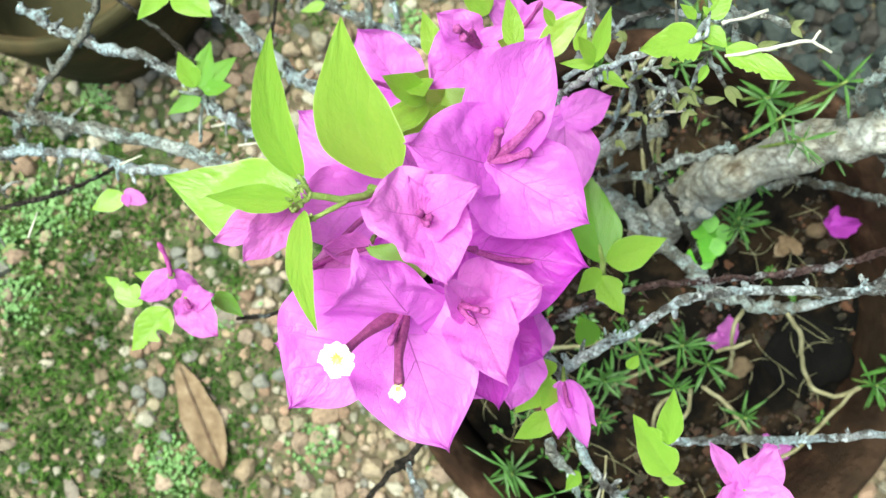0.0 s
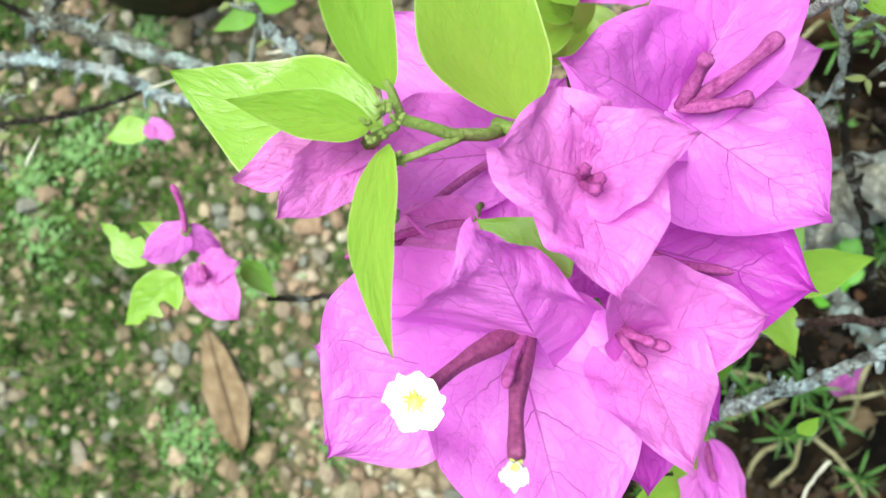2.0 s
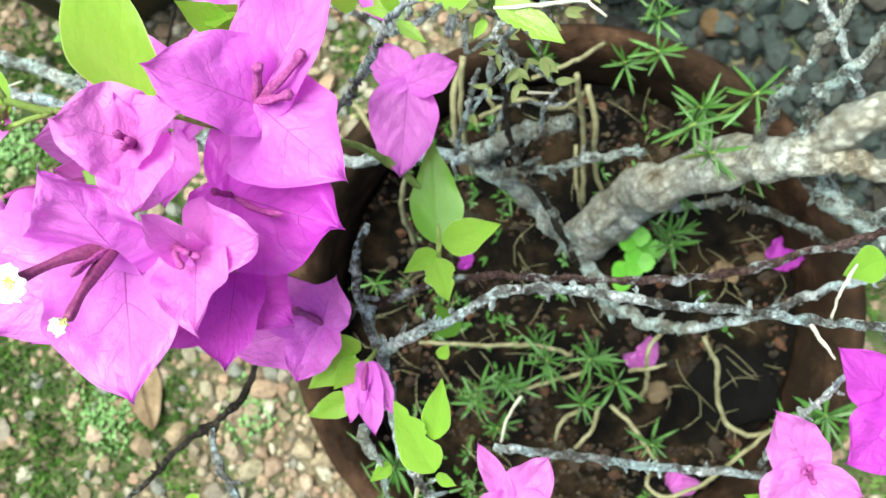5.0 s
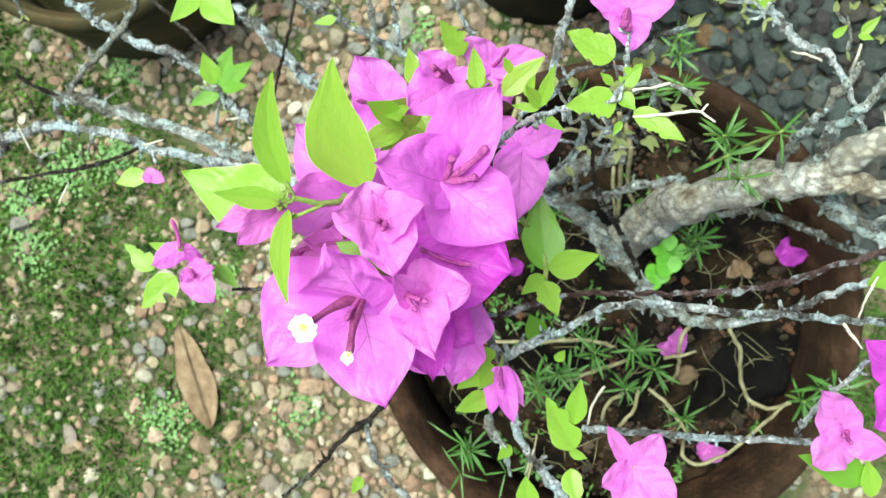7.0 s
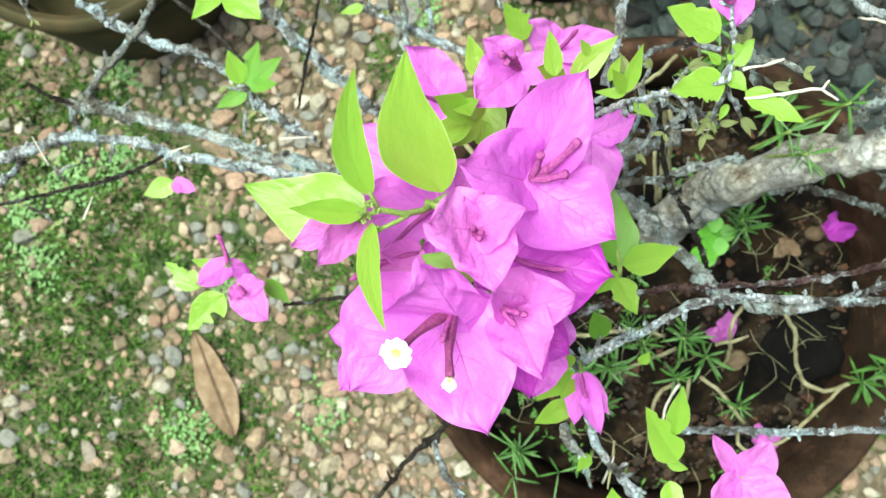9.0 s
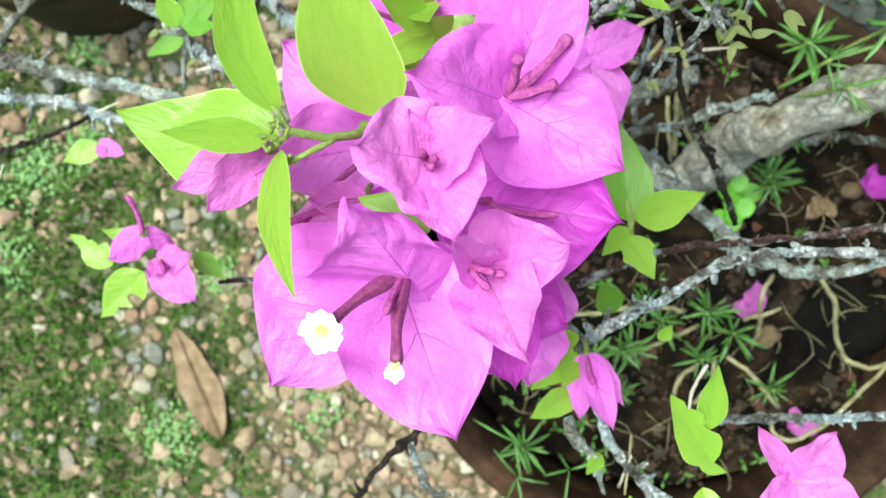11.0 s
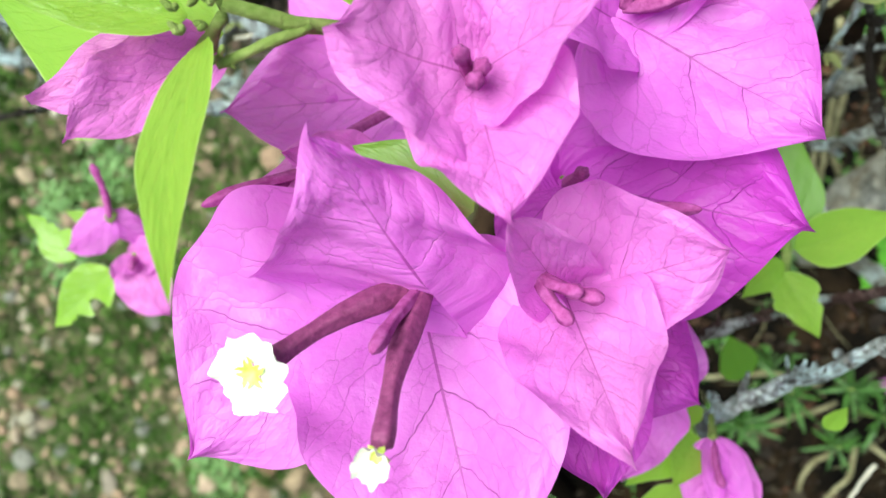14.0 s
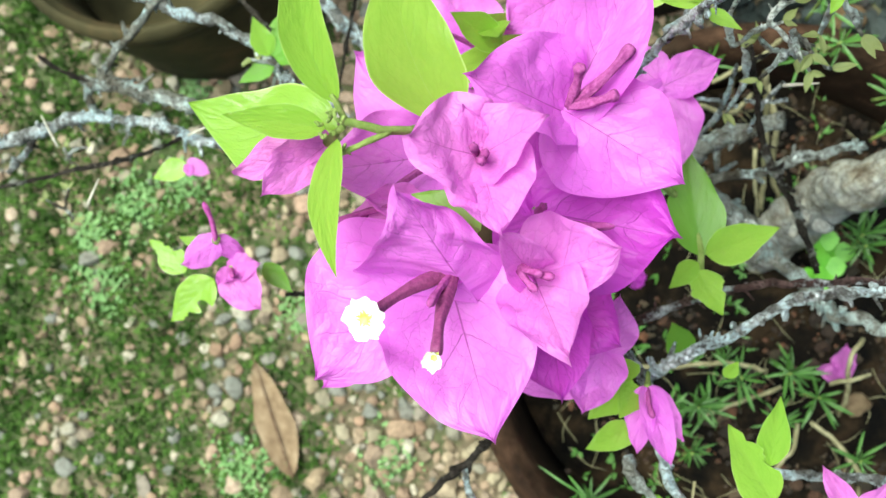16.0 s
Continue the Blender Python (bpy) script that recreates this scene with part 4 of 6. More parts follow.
# ---- flowers ----
def ribbed(points, sides=20, ribs=5, depth=0.14, tip=0.25, seed=0):
    """A five-ribbed tube through (x, y, z, radius) points, drawn in at its end."""
    p = np.array(points, float)
    n = 26
    t = np.linspace(0, len(p) - 1, n)
    c = np.stack([np.interp(t, range(len(p)), p[:, k]) for k in range(4)], 1)
    for _ in range(2):
        c[1:-1] = (c[:-2] + 2 * c[1:-1] + c[2:]) / 4
    tan = np.gradient(c[:, :3], axis=0)
    tan /= np.linalg.norm(tan, axis=1)[:, None]
    verts, faces = [], []
    side = np.cross(tan[0], (0.3, 0.2, 1.0))
    for i in range(n):
        side = side - tan[i] * np.dot(side, tan[i])
        side /= np.linalg.norm(side)
        b0 = np.cross(tan[i], side)
        for k in range(sides):
            a = 6.28319 * k / sides
            r = c[i, 3] * (1 + depth * (abs(math.cos(ribs * (a + 0.6 * i / n) / 2)) - 0.6) + 0.06 * noise.noise((a, i * 0.5, seed)))
            if i == n - 1:
                r *= tip
            verts.append(c[i, :3] + r * (math.cos(a) * side + math.sin(a) * b0))
    for i in range(n - 1):
        for k in range(sides):
            faces.append((i * sides + k, i * sides + (k + 1) % sides, (i + 1) * sides + (k + 1) % sides, (i + 1) * sides + k))
    faces.append(tuple(range(sides))[::-1])
    faces.append(tuple((n - 1) * sides + k for k in range(sides)))
    return verts, faces


def tube(flower, a, b, size=1.0, shut=False):
    o = origin_of(flower)
    a, b = Vector(a) - o, Vector(b) - o
    bend = (b - a).cross(Vector((0, 0, 1))) * 0.06
    way = [(0.0, 0.9), (0.15, 1.3), (0.32, 1.55), (0.5, 1.25), (0.66, 0.92), (0.8, 0.95), (0.92, 1.15), (1.0, 1.0)]
    if shut == "pink":
        way = [(0.0, 0.8), (0.2, 1.05), (0.4, 1.15), (0.6, 0.85), (0.78, 0.85), (0.9, 1.3), (0.97, 1.2), (1.0, 0.6)]
    elif shut:
        way = [(0.0, 0.75), (0.2, 0.9), (0.4, 0.95), (0.58, 0.72), (0.72, 0.85), (0.84, 1.12), (0.94, 0.85), (1.0, 0.25)]
    pts = [(*(a.lerp(b, t) + bend * math.sin(math.pi * t)), 0.00118 * size * r) for t, r in way]
    v, f = ribbed(pts, depth=0.30 if shut else 0.22, seed=next(seeds))
    if shut == "pink":
        return child("flower_tube", mesh_of("flower_tube", v, f, M_PINKTUBE), flower, None, "dusky pink ribbed tube")
    if shut:
        return child("bud", mesh_of("bud", v, f, M_BUD), flower, None, "closed pink flower bud")
    return child("flower_tube", mesh_of("flower_tube", v, f, M_TUBE), flower, None, "dark maroon ribbed tube")


def floret(flower, at, toward, size=0.0042, shut=0.0):
    """A five-lobed white star with a yellow throat at the end of a tube."""
    z = (Vector(toward)).normalized()
    q = z.to_track_quat("Z", "Y").to_matrix().to_4x4()
    o = origin_of(flower)
    verts, faces = [], []
    n = 60
    for j, rr in enumerate((0.24, 0.45, 0.75, 1.0)):
        for i in range(n):
            a = 2 * math.pi * i / n
            lobe = 0.84 + 0.16 * abs(math.cos(2.5 * a)) ** 0.7 - (0.07 * max(0.0, math.cos(5 * a)) ** 6 if j == 3 else 0.0)
            notch = 1 + 0.13 * noise.noise((math.cos(a) * 3.5, math.sin(a) * 3.5, at[0] * 900)) * (j >= 2)
            r = size * rr * lobe * notch * (1 - shut * 0.5 * rr)
            z0 = size * (0.12 * rr * rr + 0.13 * math.sin(5 * a + 1) * rr + 0.11 * math.sin(10 * a + 0.6) * rr * rr + shut * rr)
            verts.append((r * math.cos(a), r * math.sin(a), z0))
    for j in range(3):
        for i in range(n):
            faces.append((j * n + i, j * n + (i + 1) % n, (j + 1) * n + (i + 1) % n, (j + 1) * n + i))
    m = Matrix.Translation(Vector(at) - o + z * 0.0014) @ q
    child("floret", mesh_of("floret", verts, faces, M_WHITE), flower, m, "white five-lobed floret")
    tv, tf = [], []
    for j, (rr, zz) in enumerate(((0.04, -0.10), (0.16, 0.0), (0.34, 0.06))):
        for i in range(20):
            a = 2 * math.pi * i / 20
            k = 1 + 0.35 * math.cos(5 * a) * (j == 2)
            tv.append((size * rr * k * math.cos(a), size * rr * k * math.sin(a), size * (zz + 0.02)))
    for j in range(2):
        for i in range(20):
            tf.append((j * 20 + i, j * 20 + (i + 1) % 20, (j + 1) * 20 + (i + 1) % 20, (j + 1) * 20 + i))
    tf.append(tuple(range(20))[::-1])
    child("throat", mesh_of("throat", tv, tf, M_YELLOW), flower, m, "yellow throat of the floret")


def flower(centre, bracts, tubes=(), pale=False, label="magenta three-bracted flower", stem=None, heart=None):
    """Bracts: (tip, width over length, fold, curl, roll). Tubes: (end, kind) with kind bud or tube."""
    c = Vector(centre)
    o = origin_of(plant)
    end = Vector(stem) if stem else c + Vector((0.002, 0.004, -0.012))
    v, f = sweep([(*(c - o), 0.0016), (*(c.lerp(end, 0.5) - o), 0.0009), (*(end - o), 0.0008)], 7, 0.05, 0.002, next(seeds))
    v = [Vector(p) - (c - o) for p in v]
    fl = child("flower", mesh_of("flower", v, f, M_STEM), plant, Matrix.Translation(c - o), label)
    for tip, ratio, fold, curl, roll, *more in bracts:
        foot, skew, lean = (list(more) + [None, 0.0, None][len(more):]) if more else (None, 0.0, None)
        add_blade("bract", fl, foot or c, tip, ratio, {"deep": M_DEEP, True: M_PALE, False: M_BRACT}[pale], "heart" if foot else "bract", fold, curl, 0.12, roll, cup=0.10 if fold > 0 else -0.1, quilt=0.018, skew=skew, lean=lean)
    root = Vector(heart) if heart else c
    for end, kind in tubes:
        tube(fl, root, end, 0.8 if kind == "bud" else 1.0, "pink" if kind == "pink" else kind == "bud")
        if kind in ("open", "half"):
            d = Vector(end) - root
            floret(fl, end, d * 0.35 + Vector((-0.004, -0.006, 0.03)), 0.0050 if kind == "open" else 0.0034, 0.0 if kind == "open" else 0.7)
    return fl


# the large cluster
flower((0.0395, 0.0234, 0.6590), [((0.0615, 0.0560, 0.6710), 0.66, 0.55, 0.04, -10), ((0.0169, 0.0292, 0.6840), 0.80, 0.5, -0.08, 8), ((0.0646, 0.0014, 0.6710), 0.95, 0.15, -0.10, 0)],
       [((0.0555, 0.0334, 0.6760), "pink"), ((0.0433, 0.0308, 0.6740), "pink"), ((0.0515, 0.0235, 0.6720), "pink")], heart=(0.0401, 0.0236, 0.6640))
flower((0.0080, -0.0150, 0.6720), [((0.0166, -0.0533, 0.688), 0.90, 0.22, -0.10, 0), ((-0.0252, -0.0375, 0.675), 0.92, 0.18, -0.10, 0, None, 0.0, 0.30), ((0.0022, 0.0010, 0.7060), 1.22, -0.36, 0.03, -7, (0.0108, -0.0152, 0.6870), -0.44, -0.28)],
       [((-0.0070, -0.0238, 0.6980), "open"), ((0.0072, -0.0326, 0.7020), "half"), ((0.0060, -0.0228, 0.6980), "bud")], label="large magenta flower with two open white florets", heart=(0.0108, -0.0152, 0.6820))
cam.data.dof.focus_object = flower((0.0282, -0.0181, 0.6760), [((0.0471, -0.0137, 0.6900), 0.92, 0.22, 0.0, 0, None, 0.0, -0.18), ((0.0338, -0.0362, 0.6950), 0.74, 0.42, 0.0, 0), ((0.0220, -0.0090, 0.6980), 0.46, 0.5, 0.05, 0)],
       [((0.0300, -0.0177, 0.6880), "bud"), ((0.0326, -0.0186, 0.6870), "bud"), ((0.0285, -0.0213, 0.6880), "bud")], True, label="smaller lighter magenta flower with closed buds", heart=(0.0245, -0.0150, 0.6830))
flower((0.0187, 0.0082, 0.6920), [((0.0226, -0.0096, 0.7040), 0.90, 0.26, -0.05, 0, None, 0.0, -0.10), ((0.0051, 0.0119, 0.7060), 1.20, 0.32, -0.06, 8), ((0.0338, 0.0130, 0.7060), 0.76, 0.36, 0.0, -16), ((0.0167, 0.0184, 0.7000), 0.55, 0.3, 0.05, 0)],
       [((0.0200, 0.0055, 0.7030), "bud"), ((0.0182, 0.0089, 0.7030), "bud"), ((0.0208, 0.0074, 0.7020), "bud")], True, "small pale pink flower at the front of the cluster")
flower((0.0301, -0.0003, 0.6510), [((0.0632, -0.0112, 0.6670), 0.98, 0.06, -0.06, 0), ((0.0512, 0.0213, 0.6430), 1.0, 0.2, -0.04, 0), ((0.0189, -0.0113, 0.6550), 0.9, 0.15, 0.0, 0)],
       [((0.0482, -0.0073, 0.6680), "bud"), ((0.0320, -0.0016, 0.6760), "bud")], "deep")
flower((0.0090, 0.0193, 0.6400), [((-0.0168, 0.0516, 0.6350), 0.75, 0.15, 0.0, 0), ((-0.0254, 0.0155, 0.6550), 0.70, 0.2, 0.02, 0), ((-0.0126, -0.0049, 0.6450), 0.85, 0.15, 0.0, 0), ((0.0090, -0.0030, 0.6450), 0.85, 0.15, 0.0, 0), ((0.022, 0.035, 0.64), 0.85, 0.2, 0.0, 0)], [((-0.0156, -0.0041, 0.6750), "bud")])
flower((0.0011, 0.0036, 0.6620), [((-0.0164, -0.0037, 0.6740), 0.6, 0.3, 0.1, 30), ((-0.0107, 0.0050, 0.6720), 0.6, 0.3, 0.1, 0)], [((-0.0206, -0.0026, 0.6780), "bud")], True, "half-open pale pink flower")
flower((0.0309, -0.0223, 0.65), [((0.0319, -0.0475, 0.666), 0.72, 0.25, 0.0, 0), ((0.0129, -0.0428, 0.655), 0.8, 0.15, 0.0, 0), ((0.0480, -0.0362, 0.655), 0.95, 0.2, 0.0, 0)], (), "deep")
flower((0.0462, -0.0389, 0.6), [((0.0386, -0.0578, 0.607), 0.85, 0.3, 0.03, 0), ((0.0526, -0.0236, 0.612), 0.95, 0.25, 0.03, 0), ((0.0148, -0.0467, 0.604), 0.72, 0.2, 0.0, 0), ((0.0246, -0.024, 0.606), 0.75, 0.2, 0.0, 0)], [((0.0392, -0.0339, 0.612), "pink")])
flower((-0.0160, -0.0249, 0.6400), [((-0.0345, -0.0210, 0.6380), 0.7, 0.2, 0.05, 0), ((-0.0327, -0.0421, 0.6400), 0.65, 0.2, 0.05, 0)])
flower((-0.0142, 0.0154, 0.6900), [((-0.0348, 0.0096, 0.6950), 0.55, 0.35, 0.05, 20), ((-0.0269, 0.0029, 0.7020), 0.55, 0.35, 0.05, -10)], [], True, "young folded pink flower beside the leaf node", (-0.0091, 0.0167, 0.6980))
# a withered floret left hanging below the cluster
old = flower((0.0084, -0.0333, 0.6580), [], [((0.0119, -0.0372, 0.6600), "bud")], "deep", "withered floret hanging below the cluster")
wv, wf = ribbed([(0, 0, 0, 0.0008), (0.0004, -0.001, 0, 0.0016), (0.0008, -0.0022, 0.0002, 0.0013), (0.001, -0.0032, 0, 0.0017)], 15, 5, 0.5, 0.6, 3)
child("withered_floret", mesh_of("withered_floret", wv, wf, M_TWIG), old, Matrix.Translation(Vector((0.0128, -0.0377, 0.6610)) - origin_of(old)), "dry straw-coloured floret")
# upper flowers
flower((0.0179, 0.0627, 0.5850), [((0.0038, 0.0873, 0.5950), 0.85, 0.15, 0.03, 0), ((-0.0052, 0.0556, 0.5900), 0.8, 0.15, 0.0, 0), ((0.0099, 0.0402, 0.5850), 0.8, 0.15, 0.0, 0)], [((0.0044, 0.0653, 0.6050), "bud")])
flower((0.0455, 0.0679, 0.6200), [((0.0325, 0.0786, 0.6300), 0.8, 0.2, 0.04, 0), ((0.0263, 0.0546, 0.6320), 0.8, 0.2, 0.04, 0), ((0.0608, 0.0653, 0.6250), 0.8, 0.2, 0.04, 0)], [((0.0374, 0.0711, 0.6360), "pink"), ((0.0392, 0.0683, 0.6340), "pink"), ((0.0422, 0.0699, 0.6360), "bud")])
flower((0.0638, 0.0780, 0.5980), [((0.0872, 0.0795, 0.6050), 0.6, 0.3, 0.03, 0), ((0.0502, 0.0881, 0.6100), 0.7, 0.2, 0.04, 0), ((0.0708, 0.0608, 0.6000), 0.7, 0.2, 0.0, 0)], [((0.0697, 0.0817, 0.6150), "bud")])
flower((0.0752, 0.0433, 0.5900), [((0.0933, 0.0490, 0.5950), 0.75, 0.2, 0.03, 0), ((0.0719, 0.0110, 0.5870), 0.75, 0.15, 0.02, 0), ((0.0617, 0.0570, 0.5900), 0.8, 0.2, 0.0, 0)])
flower((0.1071, 0.0782, 0.6750), [((0.1050, 0.0615, 0.6850), 0.75, 0.25, 0.04, 0), ((0.0925, 0.0834, 0.6800), 0.8, 0.2, 0.04, 0), ((0.1232, 0.0803, 0.6800), 0.8, 0.2, 0.04, 0)], [((0.1031, 0.0701, 0.6860), "pink"), ((0.1049, 0.0692, 0.6840), "pink")])
# lower flowers
flower((0.0602, -0.0533, 0.5920), [((0.0640, -0.0765, 0.6010), 0.40, 0.7, 0.12, 0), ((0.0545, -0.0728, 0.5950), 0.50, 0.5, 0.1, 25), ((0.0690, -0.0700, 0.5950), 0.46, 0.5, 0.1, -25)], [((0.0602, -0.0615, 0.6000), "bud")], False, "small half-closed magenta flower")
flower((0.1070, -0.0903, 0.6350), [((0.0977, -0.0717, 0.6380), 0.35, 0.35, 0.05, 0), ((0.1181, -0.0759, 0.6400), 0.8, 0.2, 0.05, 0), ((0.0932, -0.0944, 0.6420), 0.7, 0.2, 0.05, 0), ((0.1221, -0.1020, 0.6420), 0.85, 0.2, 0.05, 0), ((0.1007, -0.1067, 0.6400), 0.85, 0.3, 0.05, 0)], (), True, "magenta flower opening low over the pot")
flower((0.2048, -0.0894, 0.6030), [((0.1916, -0.0675, 0.6120), 0.75, 0.2, 0.05, 0), ((0.1853, -0.0982, 0.6120), 0.8, 0.2, 0.05, 0), ((0.2180, -0.0942, 0.6120), 0.8, 0.35, 0.05, 0)], [((0.2039, -0.0908, 0.6090), "bud"), ((0.2004, -0.0873, 0.6090), "bud"), ((0.2028, -0.0857, 0.6080), "bud")], True, "magenta flower at the edge of the pot")
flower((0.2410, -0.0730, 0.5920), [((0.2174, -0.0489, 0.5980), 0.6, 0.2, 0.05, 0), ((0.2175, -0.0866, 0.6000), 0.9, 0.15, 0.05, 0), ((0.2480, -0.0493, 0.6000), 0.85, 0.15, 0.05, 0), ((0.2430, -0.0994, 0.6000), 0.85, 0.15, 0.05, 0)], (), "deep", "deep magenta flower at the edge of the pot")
# the small left-hand shoot
flower((-0.0768, -0.0026, 0.5800), [((-0.0647, -0.0178, 0.5890), 0.75, 0.2, 0.05, 0), ((-0.0793, -0.0080, 0.5880), 0.7, 0.2, 0.05, 0), ((-0.0643, -0.0018, 0.5880), 0.7, 0.2, 0.05, 0)], [((-0.0730, -0.0058, 0.5900), "bud")], True, "small pale pink flower on a thin shoot")
flower((-0.0790, 0.0071, 0.5880), [((-0.0951, 0.0004, 0.5800), 0.6, -0.6, -0.25, 0), ((-0.0710, 0.0004, 0.5800), 0.6, -0.6, -0.25, 0)], [((-0.0806, 0.0200, 0.5930), "bud")], False, "small curled magenta flower on a thin shoot")
flower((-0.1218, 0.0526, 0.5000), [((-0.1107, 0.0465, 0.5030), 0.6, 0.2, 0.05, 0), ((-0.1199, 0.0458, 0.5030), 0.6, 0.2, 0.05, 0)], [], True, "tiny pale pink bract on a thin shoot")


# small pointed buds at the leaf nodes
for k, at in enumerate([(-0.0099, 0.0183, 0.7030), (-0.0120, 0.0136, 0.7030), (-0.0082, 0.0163, 0.7040), (-0.0126, 0.0163, 0.7030), (-0.0093, 0.0118, 0.6990), (-0.0106, 0.0194, 0.7000), (-0.0112, 0.0184, 0.7000), (-0.0103, 0.0152, 0.7000)]):
    rb = random.Random(k)
    for q in range(3):
        a = Vector(at) - origin_of(plant)
        b = a + Vector((rb.uniform(-0.0013, 0.0013), rb.uniform(-0.0013, 0.0013), rb.uniform(0.0008, 0.0018)))
        v, f = ribbed([(*a, 0.0003), (*a.lerp(b, 0.45), 0.00048), (*a.lerp(b, 0.8), 0.00036), (*b, 0.0001)], 8, 4, 0.2, 0.3, k)
        child("bud", mesh_of("bud", v, f, M_STEM), plant)


# ---- leaves ----
def leaf(base, tip, ratio, dark=False, fold=0.18, curl=0.05, roll=0.0, bite=0.0, form="leaf", bow=0.0):
    return add_blade("leaf", plant, base, tip, ratio, M_DARKLEAF if dark else M_LEAF, form, fold, curl, 0.03, roll, bite, bow=bow)


leaf((-0.0120, 0.0178, 0.6900), (-0.0495, 0.0305, 0.6800), 0.57, fold=0.08, bow=-0.07)
leaf((-0.0124, 0.0164, 0.7000), (-0.0323, 0.0199, 0.7070), 0.36, fold=0.3)
leaf((-0.0102, 0.0215, 0.7000), (-0.0086, 0.0538, 0.7220), 0.27, fold=0.45, bow=-0.10)
leaf((0.0109, 0.0222, 0.6650), (0.0047, 0.0657, 0.6840), 0.47, fold=0.15, bow=-0.11)
leaf((-0.0102, 0.0138, 0.7000), (-0.0084, -0.0162, 0.7180), 0.20, fold=0.18, bow=0.07)
leaf((0.0174, -0.0067, 0.6850), (0.0023, 0.0030, 0.6840), 0.66, True)
leaf((0.0851, -0.0122, 0.5720), (0.0823, 0.0264, 0.5750), 0.50, True)
leaf((0.0859, -0.0117, 0.5740), (0.1070, -0.0058, 0.5890), 0.50)
leaf((0.0832, -0.0168, 0.5720), (0.0881, -0.0327, 0.5800), 0.65, bite=0.3)
leaf((0.0834, -0.0142, 0.5720), (0.0720, -0.0222, 0.5780), 0.5)
leaf((0.0306, 0.0618, 0.6000), (0.0371, 0.0390, 0.6000), 0.7)
leaf((0.0515, 0.0816, 0.6100), (0.0420, 0.0935, 0.6200), 0.62, bite=0.6)
leaf((0.0313, 0.0684, 0.6100), (0.0281, 0.0843, 0.6150), 0.5)
leaf((0.0548, 0.0594, 0.6450), (0.0538, 0.0747, 0.6500), 0.45)
leaf((0.0662, 0.0633, 0.6100), (0.0847, 0.0773, 0.6170), 0.42)
leaf((0.0618, 0.0623, 0.6200), (0.0501, 0.0652, 0.6350), 0.5)
leaf((0.0247, 0.0506, 0.6300), (0.0118, 0.0571, 0.6450), 0.5)
leaf((0.0253, 0.0504, 0.6250), (0.0048, 0.0418, 0.6300), 0.45)
leaf((0.0223, 0.0570, 0.6300), (0.0241, 0.0489, 0.6450), 0.6)
leaf((0.0310, 0.0538, 0.6120), (0.0205, 0.0589, 0.6350), 0.5)
leaf((0.0292, 0.0518, 0.6100), (0.0316, 0.0368, 0.6150), 0.55)
leaf((0.0294, 0.0517, 0.6150), (0.0145, 0.0409, 0.6220), 0.5)
leaf((0.0869, -0.0502, 0.5000), (0.0816, -0.0353, 0.5100), 0.7, True)
leaf((0.0772, 0.0504, 0.6500), (0.0828, 0.0644, 0.6600), 0.3)
leaf((0.0772, 0.0504, 0.6500), (0.0715, 0.0572, 0.6600), 0.4)
leaf((0.0772, 0.0499, 0.6500), (0.0667, 0.0518, 0.6500), 0.35)
leaf((0.0769, 0.0282, 0.5780), (0.0725, 0.0504, 0.5780), 0.4)
leaf((0.0988, 0.0590, 0.6880), (0.0831, 0.0683, 0.6900), 0.66, bite=0.35)
leaf((0.0987, 0.0440, 0.6880), (0.0811, 0.0435, 0.6900), 0.66, bite=0.75)
leaf((0.1001, 0.0495, 0.6900), (0.1067, 0.0553, 0.6940), 0.75, bite=0.8)
leaf((0.1037, 0.0407, 0.6900), (0.1196, 0.0294, 0.6920), 0.44, bite=0.55)
leaf((0.0996, 0.0471, 0.6880), (0.1043, 0.0408, 0.6900), 0.7)
leaf((0.0560, -0.0503, 0.5900), (0.0404, -0.0612, 0.5950), 0.6)
leaf((0.0558, -0.0659, 0.5850), (0.0391, -0.0712, 0.5900), 0.55)
leaf((0.0569, -0.0516, 0.5900), (0.0500, -0.0610, 0.6000), 0.6)
leaf((0.0560, -0.0503, 0.5900), (0.0521, -0.0422, 0.6000), 0.6)
leaf((0.0851, -0.0810, 0.6350), (0.0741, -0.0588, 0.6430), 0.48, fold=0.3, bite=0.5)
leaf((0.0851, -0.0714, 0.6360), (0.0880, -0.0527, 0.6430), 0.42)
leaf((0.0848, -0.0921, 0.6200), (0.0859, -0.1068, 0.6250), 0.6, bite=0.3)
leaf((0.0696, -0.1195, 0.5800), (0.0689, -0.1023, 0.5850), 0.6)
leaf((0.2134, -0.1085, 0.6000), (0.1830, -0.0954, 0.6040), 0.42, True)
leaf((0.2153, -0.1158, 0.6000), (0.2121, -0.0984, 0.6040), 0.5)
leaf((0.2323, -0.0201, 0.6000), (0.2163, -0.0252, 0.6050), 0.7)
leaf((-0.0953, -0.0016, 0.5750), (-0.1085, 0.0113, 0.5750), 0.55, bite=0.6)
leaf((-0.0842, -0.0053, 0.5780), (-0.1022, -0.0189, 0.5750), 0.66, bite=0.9)
leaf((-0.0667, -0.0011, 0.5750), (-0.0576, -0.0123, 0.5730), 0.5, True)
leaf((-0.0851, 0.0051, 0.5750), (-0.0966, 0.0109, 0.5770), 0.45)
leaf((-0.1219, 0.0517, 0.5000), (-0.1387, 0.0474, 0.5000), 0.65)
leaf((-0.0851, 0.1011, 0.4870), (-0.0890, 0.1178, 0.4950), 0.6)
leaf((-0.0835, 0.1010, 0.4870), (-0.0726, 0.1206, 0.4950), 0.5, True)
leaf((-0.0826, 0.1003, 0.4870), (-0.0613, 0.1112, 0.4950), 0.45, True)
